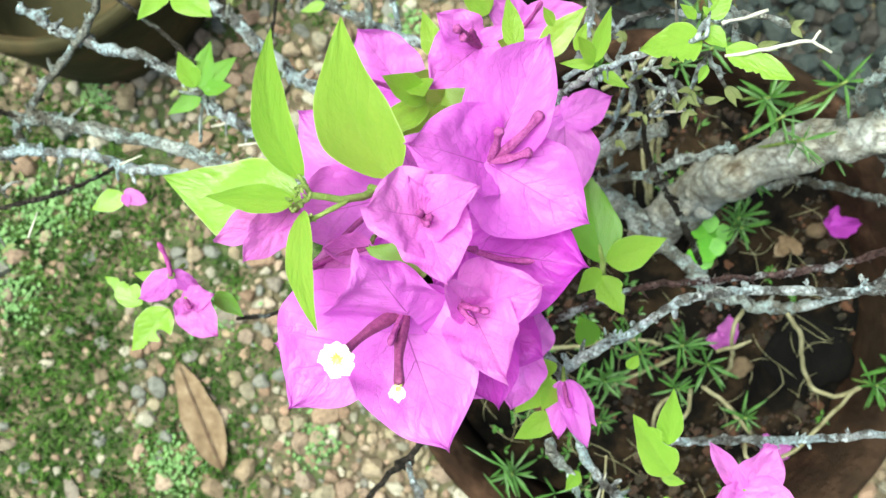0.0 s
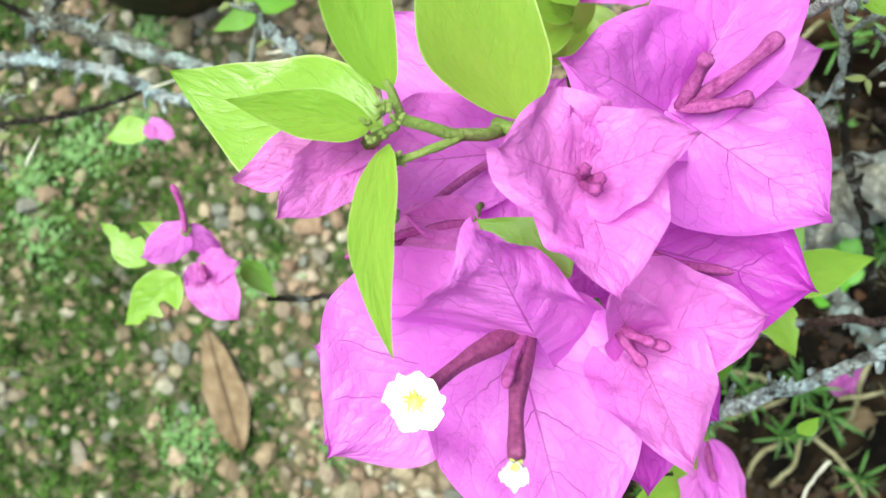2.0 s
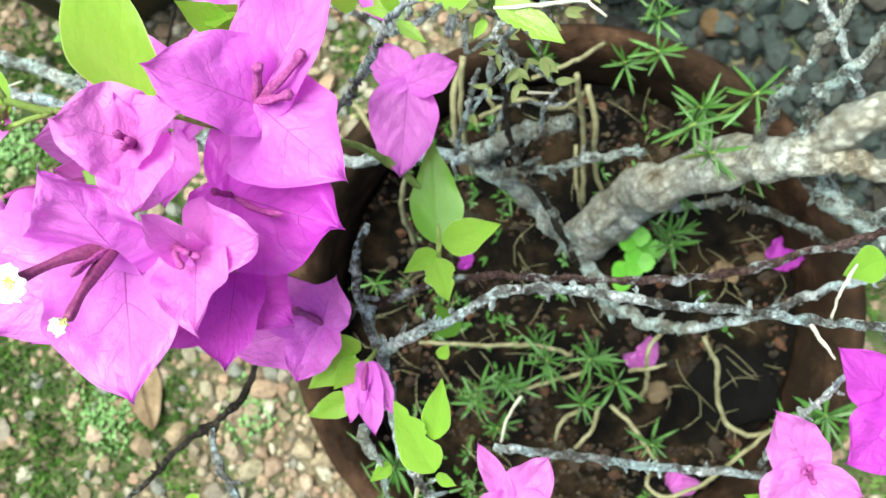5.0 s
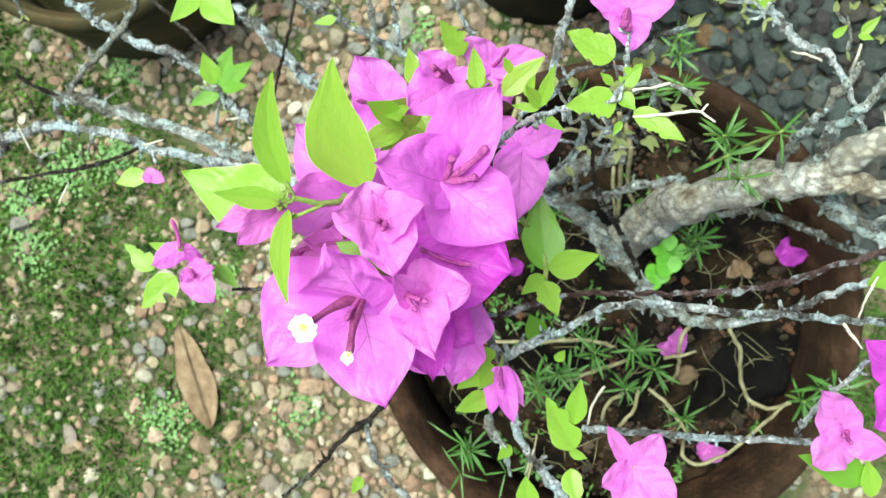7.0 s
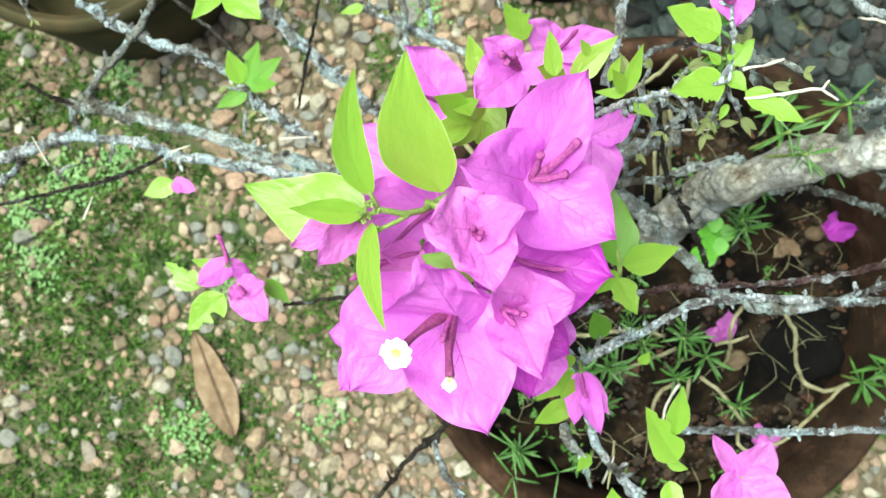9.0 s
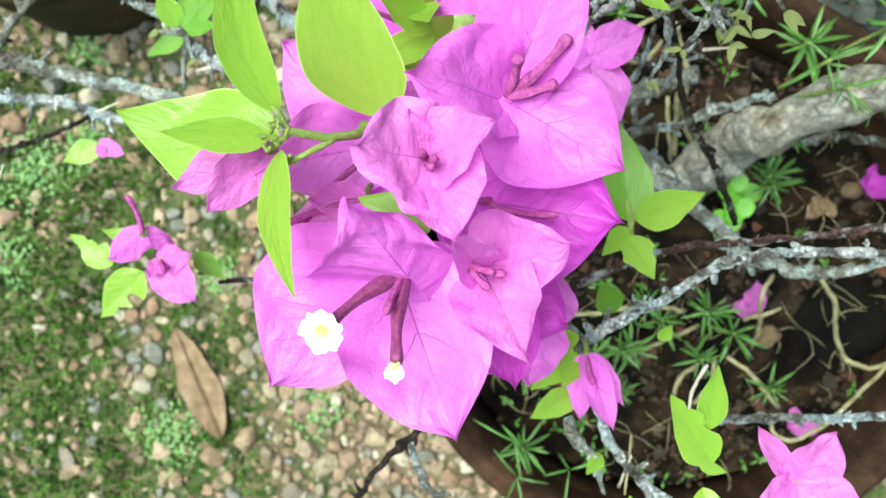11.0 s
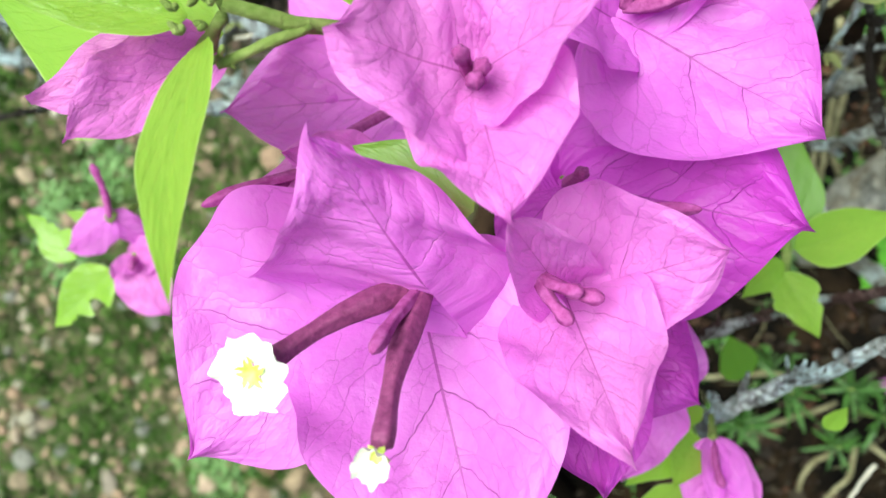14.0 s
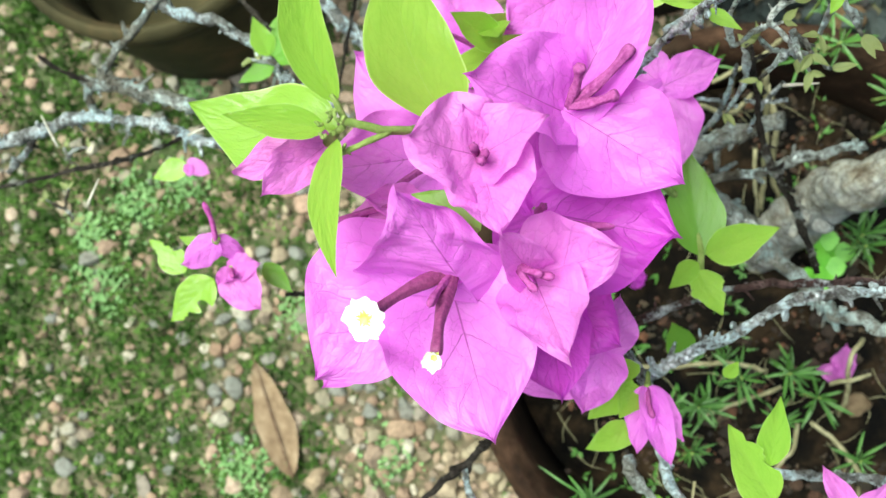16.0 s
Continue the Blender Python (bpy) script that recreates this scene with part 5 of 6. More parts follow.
leaf((-0.0814, 0.0993, 0.4870), (-0.0651, 0.0977, 0.4950), 0.45, True)
leaf((-0.0827, 0.0977, 0.4870), (-0.0994, 0.0893, 0.4900), 0.5, True)
leaf((-0.0879, 0.1497, 0.5000), (-0.1033, 0.1322, 0.5050), 0.5)
leaf((-0.0855, 0.1480, 0.5000), (-0.0683, 0.1286, 0.5050), 0.7)
leaf((-0.0193, 0.1451, 0.4500), (-0.0331, 0.1425, 0.4500), 0.45)
leaf((-0.0057, -0.1026, 0.5700), (-0.0102, -0.1089, 0.5750), 0.6)

for a, b, ratio in [((0.2421, 0.0981, 0.5300), (0.2480, 0.1028, 0.5350), 0.5), ((0.2566, 0.0990, 0.5300), (0.2647, 0.1064, 0.5350), 0.45), ((0.2551, 0.0985, 0.5300), (0.2605, 0.0946, 0.5350), 0.5), ((0.2094, 0.1176, 0.5200), (0.2158, 0.1225, 0.5250), 0.6), ((0.2080, 0.1186, 0.5200), (0.2022, 0.1239, 0.5250), 0.6),
                    ((0.0683, 0.0662, 0.6400), (0.0650, 0.0714, 0.6450), 0.5), ((0.0722, 0.0549, 0.6500), (0.0759, 0.0621, 0.6550), 0.4), ((0.0775, 0.0463, 0.6550), (0.0855, 0.0402, 0.6550), 0.4), ((0.0974, 0.0497, 0.6900), (0.0930, 0.0536, 0.6920), 0.5), ((0.1015, 0.0389, 0.6800), (0.0983, 0.0342, 0.6800), 0.5),
                    ((0.0648, -0.0941, 0.5600), (0.0575, -0.0993, 0.5650), 0.6), ((0.0850, -0.0519, 0.5900), (0.0884, -0.0466, 0.5950), 0.6), ((0.0847, -0.0853, 0.6200), (0.0912, -0.0873, 0.6250), 0.5)]:
    leaf(a, b, ratio)

# pale thorns on the bare branches
def thorn(a, b):
    a, b = Vector(a), Vector(b)
    return add_branch("thorn", plant, [(*a, 0.0007), (*a.lerp(b, 0.5), 0.00055), (*b, 0.00025)], M_TWIG, 7, 0.06, label="pale dry thorn")


for a, b in [((0.1181, 0.0437, 0.57), (0.1285, 0.0421, 0.575)), ((0.2806, 0.0629, 0.5), (0.2777, 0.0492, 0.51)), ((0.1133, 0.0659, 0.62), (0.108, 0.0684, 0.64)), ((-0.0697, 0.0714, 0.478), (-0.0513, 0.0704, 0.482)), ((-0.1295, 0.0705, 0.478), (-0.1162, 0.0725, 0.484)), ((0.0722, -0.1127, 0.54), (0.0754, -0.0961, 0.56)), ((-0.1699, 0.0384, 0.5), (-0.1641, 0.0498, 0.5)), ((-0.1904, 0.0697, 0.486), (-0.1957, 0.0847, 0.49))]:
    thorn(a, b)


def sprig(at, reach, seed):
    """A tuft of stunted olive leaves on knobbly short twigs."""
    r6 = random.Random(seed)
    for i in range(3):
        a, el = r6.uniform(0, 6.283), r6.uniform(-0.5, 0.5)
        end = Vector(at) + Vector((math.cos(a) * math.cos(el), math.sin(a) * math.cos(el), math.sin(el))) * reach * r6.uniform(0.9, 1.5)
        half = Vector(at).lerp(end, 0.5) + Vector((r6.uniform(-1, 1), r6.uniform(-1, 1), r6.uniform(-1, 1))) * reach * 0.2
        add_branch("twig", plant, [(*at, 0.0011), (*half, 0.0011), (*end, 0.0007)], M_PALEBARK, 7, 0.2, 0.5)
        for q in range(2):
            b = a + r6.uniform(-1.2, 1.2)
            tip = end + Vector((math.cos(b), math.sin(b), r6.uniform(-0.2, 0.6))) * reach * r6.uniform(0.35, 0.8)
            add_blade("leaf", plant, tuple(end), tuple(tip), r6.uniform(0.3, 0.55), M_OLIVE, "leaf", 0.3, 0.1, 0.08, r6.uniform(-30, 30))


for k, (at, reach) in enumerate([((0.1184, 0.0713, 0.665), 0.01), ((0.1178, 0.0517, 0.675), 0.008), ((0.1126, 0.0486, 0.65), 0.01), ((0.1174, 0.0508, 0.66), 0.008), ((0.1048, 0.0552, 0.61), 0.011), ((0.096, 0.0512, 0.6), 0.012), ((0.1141, 0.048, 0.6), 0.01), ((0.104, 0.046, 0.58), 0.01), ((0.108, 0.0486, 0.62), 0.009), ((0.2048, 0.1196, 0.525), 0.011), ((0.2103, 0.1135, 0.525), 0.008), ((0.2511, 0.1015, 0.53), 0.009), ((0.2741, 0.1049, 0.53), 0.009), ((-0.1878, 0.1493, 0.5), 0.007), ((-0.2242, 0.0505, 0.42), 0.01), ((-0.0807, 0.0961, 0.487), 0.009), ((-0.0619, 0.1266, 0.5), 0.009), ((-0.0154, 0.1401, 0.47), 0.008), ((-0.1859, 0.064, 0.486), 0.007)]):
    sprig(at, reach, 400 + k)


def grass_tuft(at, seed):
    t = thing("grass_tuft", "thin green grass blades growing at the rim of the pot", "grass", at, "grass at the pot")
    r7 = random.Random(seed)
    for i in range(4):
        a, el, L = r7.uniform(0, 6.283), r7.uniform(0.1, 0.9), r7.uniform(0.012, 0.026)
        m, length = stand((0, 0, 0), Vector((math.cos(a) * math.cos(el), math.sin(a) * math.cos(el), math.sin(el))) * L)
        v, f, uv = blade(length, 0.0014, "long", 0.4, r7.uniform(-0.5, 0.1), 0.01, seed * 17 + i, 4, 9)
        child("grass_blade", mesh_of("grass_blade", v, f, M_WEED, True, uv), t, m)
    return t


for k, at in enumerate([(0.0413, -0.1288, 0.375), (0.0402, -0.1498, 0.372), (0.0717, -0.1531, 0.36)]):
    grass_tuft(at, 500 + k)


# ---- what lies and grows in the pot ----
def weed(at, size, seed, leaves=18, foot=-0.03):
    """Whorls of narrow fleshy leaves on a short leaning stem."""
    rng = random.Random(seed)
    t = thing("weed", "small green weed with narrow pointed leaves in the pot", "weed", at, "weeds in the pot")
    lx, ly = rng.uniform(-0.006, 0.006), rng.uniform(-0.006, 0.006)
    v, f = sweep([(lx, ly, foot, 0.0010), (lx * 0.4, ly * 0.4, foot * 0.4, 0.0010), (0, 0, 0, 0.0008)], 6, 0.05, 0.004, seed)
    child("stem", mesh_of("stem", v, f, M_STEM), t)
    for i in range(leaves):
        a = 6.283 * (i * 0.382) + rng.uniform(-0.3, 0.3)
        el = rng.uniform(-0.25, 0.35) if i % 3 else rng.uniform(0.5, 1.3)
        L = size * rng.uniform(0.6, 1.25)
        k = rng.uniform(0.0, -0.45) * (i / leaves)
        foot_at = Vector((lx * k, ly * k, foot * 0.35 * i / leaves))
        tip = foot_at + Vector((math.cos(a) * math.cos(el), math.sin(a) * math.cos(el), math.sin(el))) * L
        m, length = stand(foot_at, tip)
        bv, bf, uv = blade(length, length * rng.uniform(0.09, 0.13), "long", 0.45, rng.uniform(-0.35, 0.3), 0.01, seed * 31 + i, 4, 8)
        child("leaf", mesh_of("leaf", bv, bf, M_WEED, True, uv), t, m)
    return t


for k, (at, size) in enumerate([((0.1650, -0.0736, 0.3600), 0.021), ((0.1821, -0.0895, 0.3500), 0.018), ((0.1128, -0.0884, 0.3600), 0.018), ((0.0964, -0.0993, 0.3600), 0.018), ((0.2172, -0.0053, 0.3500), 0.018), ((0.2197, 0.0650, 0.4200), 0.022),
                                ((0.2108, 0.1318, 0.3600), 0.02), ((0.2060, 0.1062, 0.3800), 0.02), ((0.2070, -0.1303, 0.3300), 0.018), ((0.2960, -0.1055, 0.3800), 0.022),
                                ((0.2824, -0.1162, 0.3600), 0.02), ((0.0469, -0.1379, 0.3600), 0.02), ((0.1633, -0.1039, 0.3400), 0.016), ((0.1365, -0.0666, 0.3300), 0.015), ((0.2246, 0.0027, 0.3400), 0.016)]):
    weed(at, size * 0.95, 50 + k, 12 + (k * 7) % 6)


# weeds leaning over the trunk and the far rim
for k, (at, size) in enumerate([((0.2, 0.0456, 0.485), 0.021), ((0.2212, 0.0543, 0.51), 0.019), ((0.2124, 0.0219, 0.4), 0.018), ((0.2104, 0.033, 0.478), 0.017), ((0.2062, 0.1402, 0.38), 0.016), ((0.2351, 0.0272, 0.455), 0.014)]):
    weed(at, size * 0.9, 200 + k, 9 + k % 4, -0.05)


for k, (at, size) in enumerate([((0.1881, 0.1025, 0.37), 0.018), ((0.1395, 0.1081, 0.36), 0.016), ((0.2162, 0.0013, 0.35), 0.016), ((0.12, 0.0262, 0.33), 0.013), ((0.0327, -0.0269, 0.33), 0.015), ((0.0968, -0.0928, 0.34), 0.016), ((0.1709, -0.0742, 0.35), 0.017), ((0.1098, -0.1174, 0.34), 0.016), ((0.2945, -0.1077, 0.36), 0.018)]):
    weed(at, size, 250 + k, 11 + k % 4)


def stolon(points):
    t = thing("stolon", "pale straw-coloured creeping stem over the soil", "stem", points[0][:3], "creeping stems in the pot")
    add_branch("runner", t, [(x, y, z, r * 0.78) for x, y, z, r in points], M_STOLON, 7, 0.10, wander=0.8)
    return t


stolon([(0.2127, -0.0586, 0.3400, 0.0020), (0.2027, -0.0690, 0.3450, 0.0020), (0.2047, -0.0869, 0.3300, 0.0021), (0.2032, -0.1060, 0.3100, 0.0017)])
stolon([(0.2327, -0.0608, 0.3600, 0.0020), (0.2405, -0.0762, 0.3550, 0.0020), (0.2461, -0.1043, 0.3400, 0.0020), (0.2535, -0.1185, 0.3350, 0.0021), (0.2657, -0.1232, 0.3400, 0.0020), (0.2783, -0.1183, 0.3450, 0.0020)])
stolon([(0.2741, -0.1197, 0.3450, 0.0018), (0.2563, -0.1383, 0.3350, 0.0019), (0.2280, -0.1590, 0.3300, 0.0019), (0.2092, -0.1621, 0.3300, 0.0019), (0.2026, -0.1560, 0.3300, 0.0019), (0.2066, -0.1467, 0.3200, 0.0017)])
stolon([(0.0617, -0.0641, 0.3400, 0.0018), (0.1039, -0.0656, 0.3450, 0.0020), (0.1362, -0.0666, 0.3450, 0.0020), (0.1570, -0.0726, 0.3400, 0.0018)])
stolon([(0.1181, -0.0978, 0.3300, 0.0019), (0.1405, -0.0902, 0.3350, 0.0019), (0.1665, -0.0836, 0.3300, 0.0019)])
stolon([(0.1809, -0.1054, 0.3300, 0.0019), (0.1934, -0.1172, 0.3300, 0.0021), (0.2040, -0.1331, 0.3250, 0.0021), (0.2118, -0.1436, 0.3200, 0.0019)])
stolon([(0.1734, -0.1058, 0.3300, 0.0019), (0.1706, -0.1180, 0.3300, 0.0019), (0.1592, -0.1336, 0.3200, 0.0019)])
stolon([(0.1630, -0.1073, 0.3300, 0.0019), (0.1524, -0.1129, 0.3300, 0.0019), (0.1470, -0.1288, 0.3200, 0.0019)])
stolon([(0.1591, 0.0552, 0.3600, 0.0018), (0.1596, 0.0382, 0.3500, 0.0018), (0.1670, 0.0191, 0.3200, 0.0019)])
stolon([(0.1909, -0.0830, 0.3400, 0.0018), (0.2060, -0.0805, 0.3450, 0.0016), (0.2130, -0.0785, 0.3450, 0.0012)])


stolon([(0.0924, 0.0932, 0.4200, 0.0020), (0.0902, 0.0736, 0.4000, 0.0022), (0.0928, 0.0565, 0.3700, 0.0022), (0.0972, 0.0396, 0.3400, 0.0021)])
stolon([(0.1644, 0.0873, 0.3800, 0.0022), (0.1696, 0.0660, 0.3700, 0.0024), (0.1725, 0.0467, 0.3400, 0.0022), (0.1809, 0.0273, 0.3150, 0.0022)])
stolon([(0.0498, 0.0661, 0.4200, 0.0020), (0.0592, 0.0452, 0.4000, 0.0022), (0.0545, 0.0201, 0.3700, 0.0022), (0.0586, -0.0017, 0.3300, 0.0021)])
stolon([(0.1009, 0.0694, 0.3800, 0.0019), (0.1246, 0.0807, 0.3700, 0.0021), (0.1504, 0.0792, 0.3500, 0.0020), (0.1683, 0.0933, 0.3300, 0.0019)])
stolon([(0.0921, 0.1007, 0.4, 0.0026), (0.0864, 0.075, 0.39, 0.0026), (0.087, 0.0557, 0.37, 0.0026), (0.0972, 0.0453, 0.34, 0.0024)])
stolon([(0.1534, 0.0845, 0.42, 0.0022), (0.1612, 0.0606, 0.38, 0.0022), (0.166, 0.0221, 0.33, 0.0022)])
stolon([(0.1048, 0.0847, 0.38, 0.002), (0.1121, 0.0708, 0.37, 0.002), (0.1111, 0.0566, 0.34, 0.002)])
stolon([(0.1305, 0.087, 0.4, 0.0018), (0.1495, 0.094, 0.4, 0.0018), (0.1746, 0.1113, 0.38, 0.0018)])
stolon([(0.0386, 0.0612, 0.37, 0.0024), (0.0262, 0.0813, 0.36, 0.0024), (-0.0075, 0.0953, 0.34, 0.002)])
for k, (at, size) in enumerate([((0.1402, -0.0754, 0.3500), 0.018), ((0.1225, -0.0925, 0.3400), 0.018)]):
    weed(at, size, 150 + k, 12)


def clover(at, seed):
    rng = random.Random(seed)
    t = thing("clover", "small bright green round-leaved seedling on the soil", "seedling", at, "seedlings in the pot")
    for i in range(3):
        a = 2.094 * i + rng.uniform(-0.2, 0.2)
        m, length = stand((0, 0, 0), (0.011 * math.cos(a), 0.011 * math.sin(a), 0.003))
        v, f, uv = blade(0.0115, 0.0125, "round", 0.1, 0.05, 0.02, seed + i, 8, 8)
        child("leaf", mesh_of("leaf", v, f, M_CLOVER, True, uv), t, m)
    return t


for k, at in enumerate([(0.1959, 0.0003, 0.3350), (0.1995, -0.0155, 0.3300), (0.1918, -0.0243, 0.3250), (0.2088, -0.0064, 0.3200)]):
    clover(at, 300 + k)


def fallen(at, angle, length, look_of="deep"):
    label = "withered brown fallen bract on the dark soil" if look_of == "dry" else "fallen crumpled magenta bracts lying on the dark soil"
    t = thing("fallen_bract", label, "petal", at, "fallen bracts")
    skin = {"deep": M_DEEP, "pale": M_PALE, "dry": M_DRY}[look_of]
    for turn, size in ((0, 0.85), (72, 0.68)):
        v, f, uv = blade(length * size, length * size * 0.72, "bract", 0.6, 0.35, 0.32, round(length * 1e4) + turn, quilt=0.02)
        child("bract", mesh_of("bract", v, f, skin, True, uv), t, pose(0, 0, 0.002, 0, 0, angle + turn - 20))
    return t


for at, ang, ln, skin in [((0.2882, -0.0149, 0.3120), -70, 0.023, "deep"), ((0.2049, -0.0820, 0.3150), 10, 0.024, "pale"), ((0.2211, -0.1599, 0.3100), -60, 0.022, "pale"), ((0.2603, -0.0176, 0.3080), 150, 0.020, "dry"), ((0.0942, -0.0136, 0.3100), 60, 0.014, "deep")]:
    fallen(at, ang, ln, skin)


def build_crumbs():
    r3 = random.Random(77)
    shp = [pebble_shape(r3, 1, 0.8) for _ in range(6)]
    vs, fs, base = [], [], 0
    for i in range(4000):
        a, d = r3.uniform(0, 6.283), (POT_R - 0.028) * math.sqrt(r3.random())
        x, y = POT_AT[0] + d * math.cos(a), POT_AT[1] + d * math.sin(a)
        if noise.noise((x * 22, y * 22, 4.0)) < -0.05:
            continue
        r = r3.uniform(0.0008, 0.0026) if r3.random() < 0.93 else r3.uniform(0.003, 0.006)
        v, f = shp[r3.randrange(6)]
        vs.append(v * r * np.array([1, 0.85, 0.7]) + np.array([x, y, SOIL_Z + 0.010 * noise.noise((x * 14, y * 14, 7)) + r * 0.3]))
        fs += [tuple(k + base for k in q) for q in f]
        base += len(v)
    ob = new("soil_crumbs", mesh_of("soil_crumbs", np.concatenate(vs), fs, M_CRUMB, False))
    tagged(ob, "red-brown crumbs and grit on the potting soil", "crumbs", kind="stuff")
    vs, fs, base = [], [], 0
    for i in range(150):
        a, d = r3.uniform(0, 6.283), (POT_R - 0.035) * math.sqrt(r3.random())
        x, y = POT_AT[0] + d * math.cos(a), POT_AT[1] + d * math.sin(a)
        b, L = r3.uniform(0, 6.283), r3.uniform(0.008, 0.03)
        pts = [(x, y, SOIL_Z + 0.004, 0.0003), (x + L * 0.5 * math.cos(b), y + L * 0.5 * math.sin(b), SOIL_Z + r3.uniform(0.006, 0.014), 0.0003), (x + L * math.cos(b + r3.uniform(-0.6, 0.6)), y + L * math.sin(b + r3.uniform(-0.6, 0.6)), SOIL_Z + 0.004, 0.0002)]
        v, f = sweep(pts, 4, 0.05, 0.005, i)
        vs += v
        fs += [tuple(k + base for k in q) for q in f]
        base += len(v)
    ob = new("fine_roots", mesh_of("fine_roots", vs, fs, M_STOLON))
    tagged(ob, "fine dry roots and straw on the soil", "roots", kind="stuff")


build_crumbs()


def build_seedlings():
    """Tiny green shoots scattered over the damp soil."""
    r5 = random.Random(31)
    verts, faces = [], []
    for i in range(420):
        a, d = r5.uniform(0, 6.283), (POT_R - 0.03) * math.sqrt(r5.random())
        x, y = POT_AT[0] + d * math.cos(a), POT_AT[1] + d * math.sin(a)
        if noise.noise((x * 18, y * 18, 9.0)) + (0.15 if x < POT_AT[0] else -0.2) < 0.05:
            continue
        z = SOIL_Z + 0.012 * noise.noise((x * 14, y * 14, 7)) + 0.004
        for q in range(r5.randint(2, 5)):
            b0, L, w, el = r5.uniform(0, 6.283), r5.uniform(0.003, 0.008), r5.uniform(0.0006, 0.0014), r5.uniform(0.1, 0.8)
            dx, dy = math.cos(b0), math.sin(b0)
            b = len(verts)
            verts += [(x, y, z), (x + dx * L * 0.5 - dy * w, y + dy * L * 0.5 + dx * w, z + L * el * 0.6), (x + dx * L, y + dy * L, z + L * el), (x + dx * L * 0.5 + dy * w, y + dy * L * 0.5 - dx * w, z + L * el * 0.6)]
            faces.append((b, b + 1, b + 2, b + 3))
    ob = new("seedlings", mesh_of("seedlings", verts, faces, M_WEED))
    tagged(ob, "tiny green seedlings sprouting from the damp soil", "seedlings", kind="stuff")


build_seedlings()


def lump(name, at, size, material, label, category, seed, squash=(1, 1, 0.5)):
    r3 = random.Random(seed)
    v, f = pebble_shape(r3, 3, 0.4)
    ob = new(name, mesh_of(name, v * np.array(squash) * size, f, material))
    ob.location = at
    return tagged(ob, label, category)


# near-black lumps standing in for the black patches of the soil
lump("charcoal_lump", (0.2672, -0.1003, 0.2980), 0.031, M_BLACK, "flat black lump on the soil", "lump", 4, (1.0, 0.9, 0.22))
lump("charcoal_lump", (0.3231, -0.0540, 0.2900), 0.024, M_BLACK, "crumbly black lump on the soil", "lump", 6, (0.8, 1.1, 0.3))
lump("pebble", (0.2147, -0.1005, 0.3080), 0.008, M_TANSTONE, "smooth tan pebble on the potting soil", "pebble", 9, (1.1, 0.9, 0.6))
lump("pebble", (0.2826, -0.0146, 0.3060), 0.007, M_TANSTONE, "small tan pebble on the potting soil", "pebble", 10, (1.1, 0.8, 0.6))
lump("brown_stone", (0.3412, 0.2246, 0.0160), 0.016, M_BROWNSTONE, "orange-brown stone among grey crushed stones", "stone", 12, (1.2, 0.9, 0.5))

# ---- the dry leaf on the ground ----
dry_base, dry_tip = (-0.2276, -0.1717, 0.0120), (-0.2587, -0.0544, 0.0120)
dry = thing("dry_leaf", "long dry brown leaf lying on the mossy gravel", "leaf", dry_base)
add_blade("leaf_blade", dry, dry_base, dry_tip, 0.31, M_DRY, "long", 0.22, 0.04, 0.08)
add_branch("midrib", dry, [(*(Vector(dry_base) + Vector((0, 0, 0.003))), 0.0010), (*(Vector(dry_base).lerp(Vector(dry_tip), 0.5) + Vector((0.0, 0, 0.003))), 0.0009), (*(Vector(dry_tip) + Vector((-0.006, 0.03, 0.003))), 0.0006)], M_RIB, 6, 0.03, label="dark midrib")

# ---- gravel and moss ----
rng = random.Random(21)
shapes = [worn_shape(rng, rng.randint(8, 13)) for _ in range(14)]
grey_shapes = [worn_shape(rng, rng.randint(11, 16), 0.5) for _ in range(14)]


def on_grey(x, y):
    return x > 0.24 + 0.03 * noise.noise((x * 5, y * 5, 0)) and y > -0.02


def gravel_here(x, y, r):
    far_off = max(abs(x) - 0.58, (abs(y) - 0.40) * 1.1, 0.0) / 0.3
    if in_pot(x, y) or on_grey(x, y) or far_off > rng.random():
        return False
    # most pebbles left out here too, to darken the shaded ground
    if x > 0.25 and y < 0.0 and rng.random() < 0.75:
        return False
    m = moss_amount(x, y)
    return m < 0 or rng.random() < (0.30 if r > 0.0045 else 0.16) * max(0.25, 1 - 2.0 * m)


spots = []
for x, y, r in packed(rng, -0.85, 0.85, -0.68, 0.68, [(0.0085, 0.0120, 1600), (0.0062, 0.0085, 9000), (0.0042, 0.0062, 40000), (0.0024, 0.0042, 70000)], gravel_here):
    sunk = rng.uniform(-0.25, 0.25) if moss_amount(x, y) > 0.03 else rng.uniform(0.1, 0.5)
    spots.append((x, y, ground_height(x, y) + r * sunk, r, rng.uniform(0, 360), rng.uniform(0.95, 1.3), rng.uniform(0.8, 1.05), rng.uniform(0.6, 0.9), rng.randrange(14)))
big = [q for q in spots if q[3] > 0.0055]
small = [q for q in spots if q[3] <= 0.0055]
big.sort(key=lambda q: math.hypot(q[0] + 0.22, q[1] + 0.1))
spots = big + small
scatter_pebbles("gravel", rng, shapes, spots, M_PEBBLE, "small tan and brown pebbles strewn over the ground", "gravel", 300, None, False)


def crushed_here(x, y, r):
    return math.hypot(x - 0.45, y - 0.25) < 0.36 + 0.12 * noise.noise((x * 6, y * 6, 3)) and not in_pot(x, y) and on_grey(x, y)


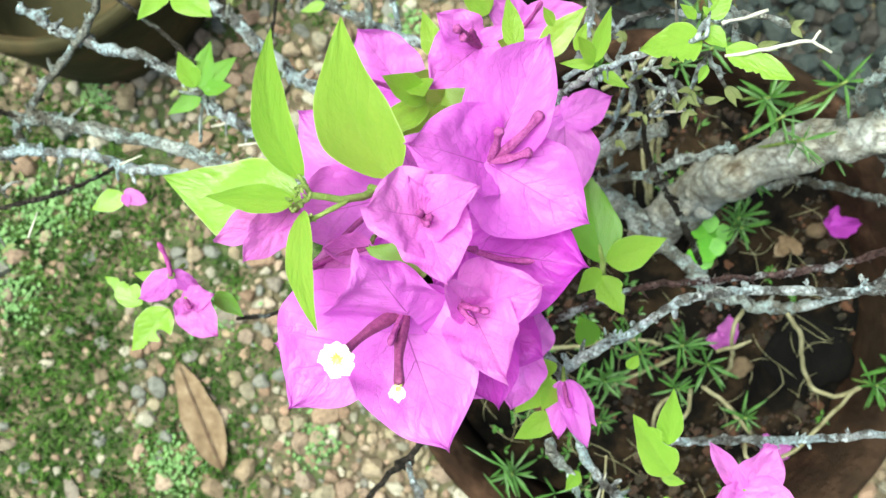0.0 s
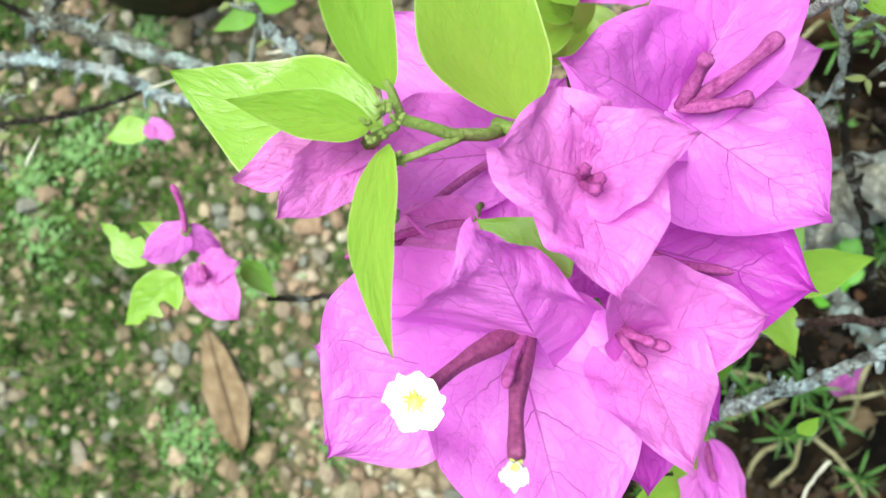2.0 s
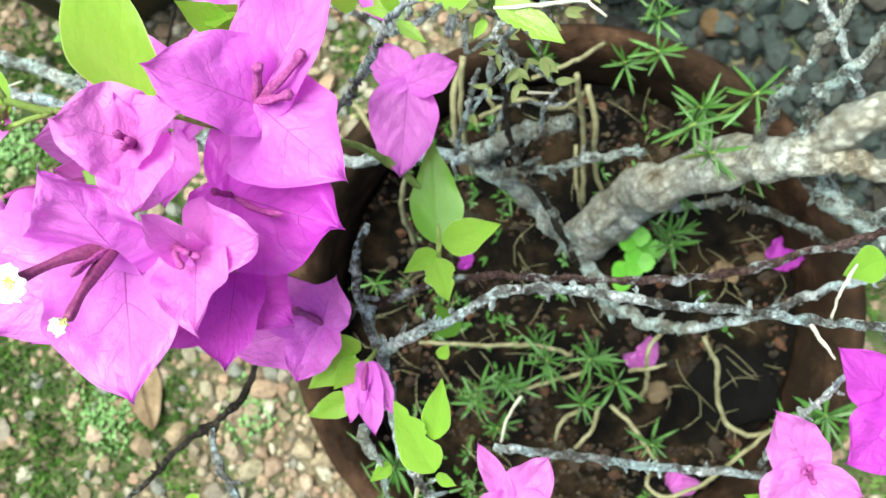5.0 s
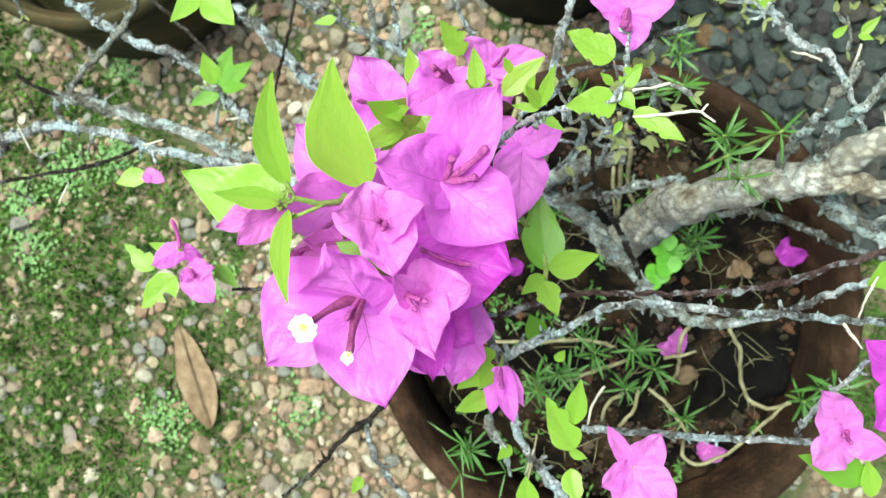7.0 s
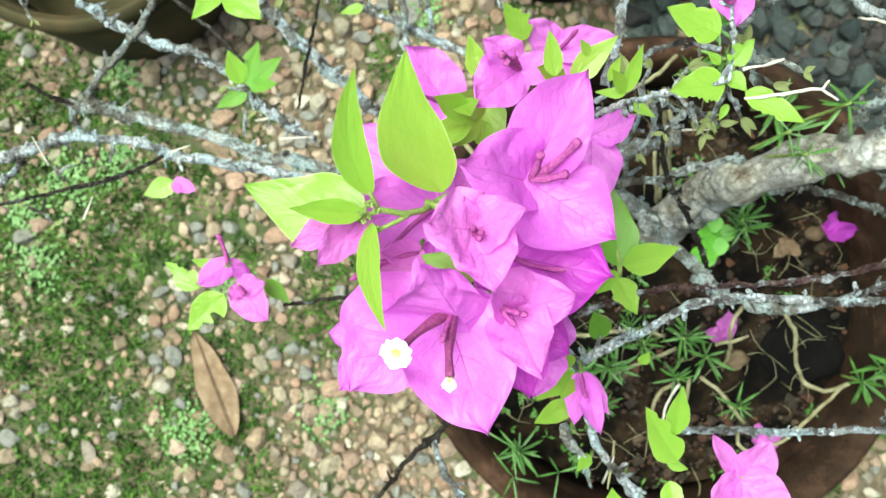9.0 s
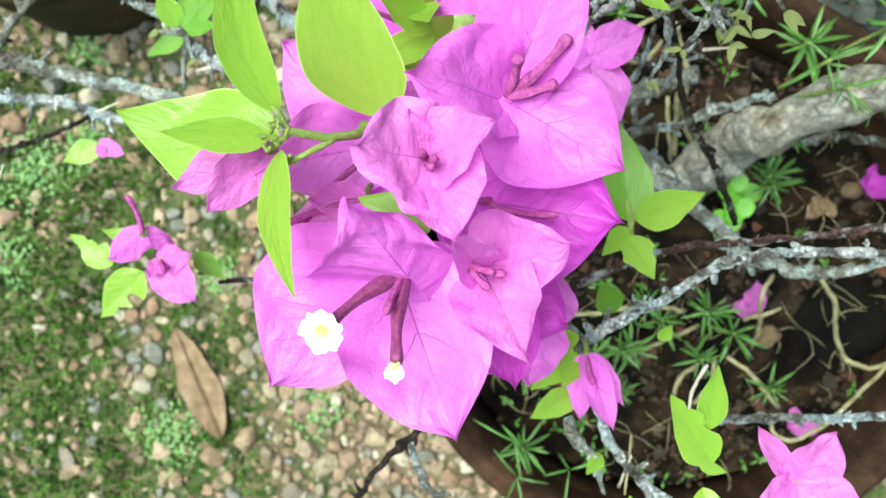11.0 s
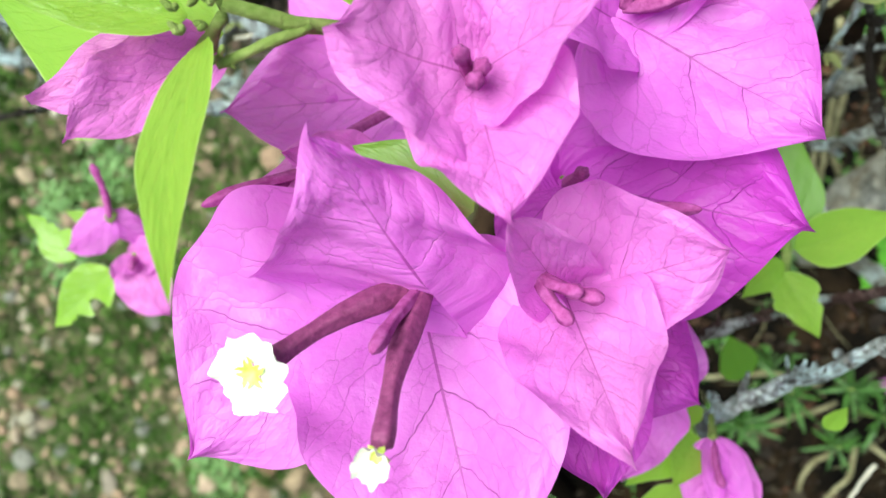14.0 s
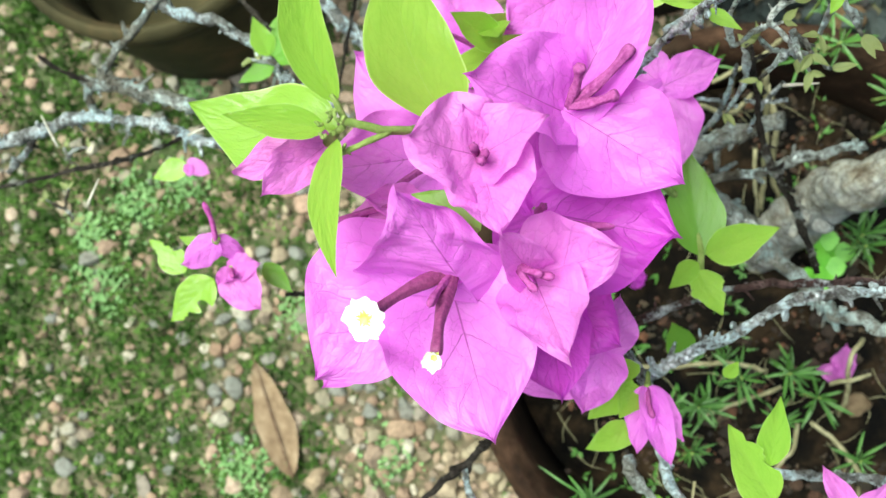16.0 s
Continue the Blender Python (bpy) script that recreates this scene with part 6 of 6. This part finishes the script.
gspots = []
for layer in (0.2, 0.75):
    for x, y, r in packed(rng, 0.2, 0.95, -0.04, 0.7, [(0.0105, 0.0155, 7000), (0.007, 0.0105, 20000), (0.004, 0.007, 20000)], crushed_here, 0.66 if layer < 0.5 else 1.0):
        gspots.append((x, y, r * layer + (0.006 if layer > 0.5 else 0.0), r, rng.uniform(0, 360), rng.uniform(0.9, 1.3), rng.uniform(0.75, 1.05), rng.uniform(0.6, 0.95), rng.randrange(14)))
gspots.sort(key=lambda q: math.hypot(q[0] - 0.36, q[1] - 0.15))
scatter_pebbles("crushed_stone", rng, grey_shapes, gspots, M_GREYSTONE, "bluish grey crushed stones beside the pot", "stones", 300, None, False)


def build_moss():
    verts, faces = [], []
    r2 = random.Random(5)
    for i in range(280000):
        x, y = r2.uniform(-0.90, 0.75), r2.uniform(-0.70, 0.70)
        far_off = max(abs(x) - 0.60, (abs(y) - 0.40) * 1.1, 0.0) / 0.3
        if far_off > r2.random() or far_off > 0.02 and r2.random() < 0.5:
            continue
        if in_pot(x, y) or on_grey(x, y):
            continue
        if moss_amount(x, y) + 0.22 * noise.noise((x * 60, y * 60, 8.0)) < r2.uniform(-0.08, 0.20):
            continue
        h = r2.uniform(0.0015, 0.0045) * (1.0 + max(0.0, moss_amount(x, y)) * 1.6)
        z = ground_height(x, y)
        a, tilt, w = r2.uniform(0, 6.28), r2.uniform(0, 0.9), r2.uniform(0.0007, 0.0019)
        dx, dy = math.cos(a), math.sin(a)
        lean = h * tilt
        b = len(verts)
        verts += [(x - dy * w, y + dx * w, z), (x + dy * w, y - dx * w, z), (x + dx * lean + dy * w * 0.8, y + dy * lean - dx * w * 0.8, z + h), (x + dx * lean * 1.6, y + dy * lean * 1.6, z + h * 1.2), (x + dx * lean - dy * w * 0.8, y + dy * lean + dx * w * 0.8, z + h)]
        faces += [(b, b + 1, b + 2, b + 3, b + 4)]
    ob = new("moss", mesh_of("moss", verts, faces, M_MOSS, False))
    return tagged(ob, "patches of low green moss between the pebbles", "moss", kind="stuff")



def build_ground_weeds():
    """Low cushions of tiny round pale leaves among the pebbles."""
    r4 = random.Random(9)
    verts, faces = [], []
    for x0, y0, n, spread in [((-0.2764, -0.1588, 0.0000)[0], (-0.2764, -0.1588, 0.0000)[1], 260, 0.030), ((-0.3756, 0.1153, 0.0000)[0], (-0.3756, 0.1153, 0.0000)[1], 240, 0.028), ((-0.4171, 0.0361, 0.0000)[0], (-0.4171, 0.0361, 0.0000)[1], 200, 0.028), ((-0.1326, -0.1543, 0.0000)[0], (-0.1326, -0.1543, 0.0000)[1], 160, 0.022),
                              ((-0.3245, 0.1313, 0.0000)[0], (-0.3245, 0.1313, 0.0000)[1], 160, 0.022), ((-0.4269, 0.0931, 0.0000)[0], (-0.4269, 0.0931, 0.0000)[1], 140, 0.02), ((-0.2127, -0.0128, 0.0000)[0], (-0.2127, -0.0128, 0.0000)[1], 120, 0.02), ((0.0206, 0.2501, 0.0000)[0], (0.0206, 0.2501, 0.0000)[1], 140, 0.02), ((-0.3008, 0.2306, 0.0000)[0], (-0.3008, 0.2306, 0.0000)[1], 120, 0.02)]:
        for i in range(n):
            x, y = r4.gauss(x0, spread * 0.6), r4.gauss(y0, spread * 0.6)
            a, r, tilt = r4.uniform(0, 6.283), r4.uniform(0.0012, 0.0028), r4.uniform(-0.6, 0.6)
            z = ground_height(x, y) + r4.uniform(0.002, 0.009)
            b = len(verts)
            for k in range(7):
                an = 6.283 * k / 7
                px, py = r * math.cos(an), r * 0.7 * math.sin(an)
                verts.append((x + px * math.cos(a) - py * math.sin(a), y + px * math.sin(a) + py * math.cos(a), z + px * tilt + 0.0004 * math.cos(2 * an)))
            faces.append(tuple(range(b, b + 7)))
    ob = new("ground_weed", mesh_of("ground_weed", verts, faces, M_GROUNDWEED, False))
    tagged(ob, "pale green cushions of tiny-leaved weed between pebbles", "weed", kind="stuff")


build_moss()
build_ground_weeds()
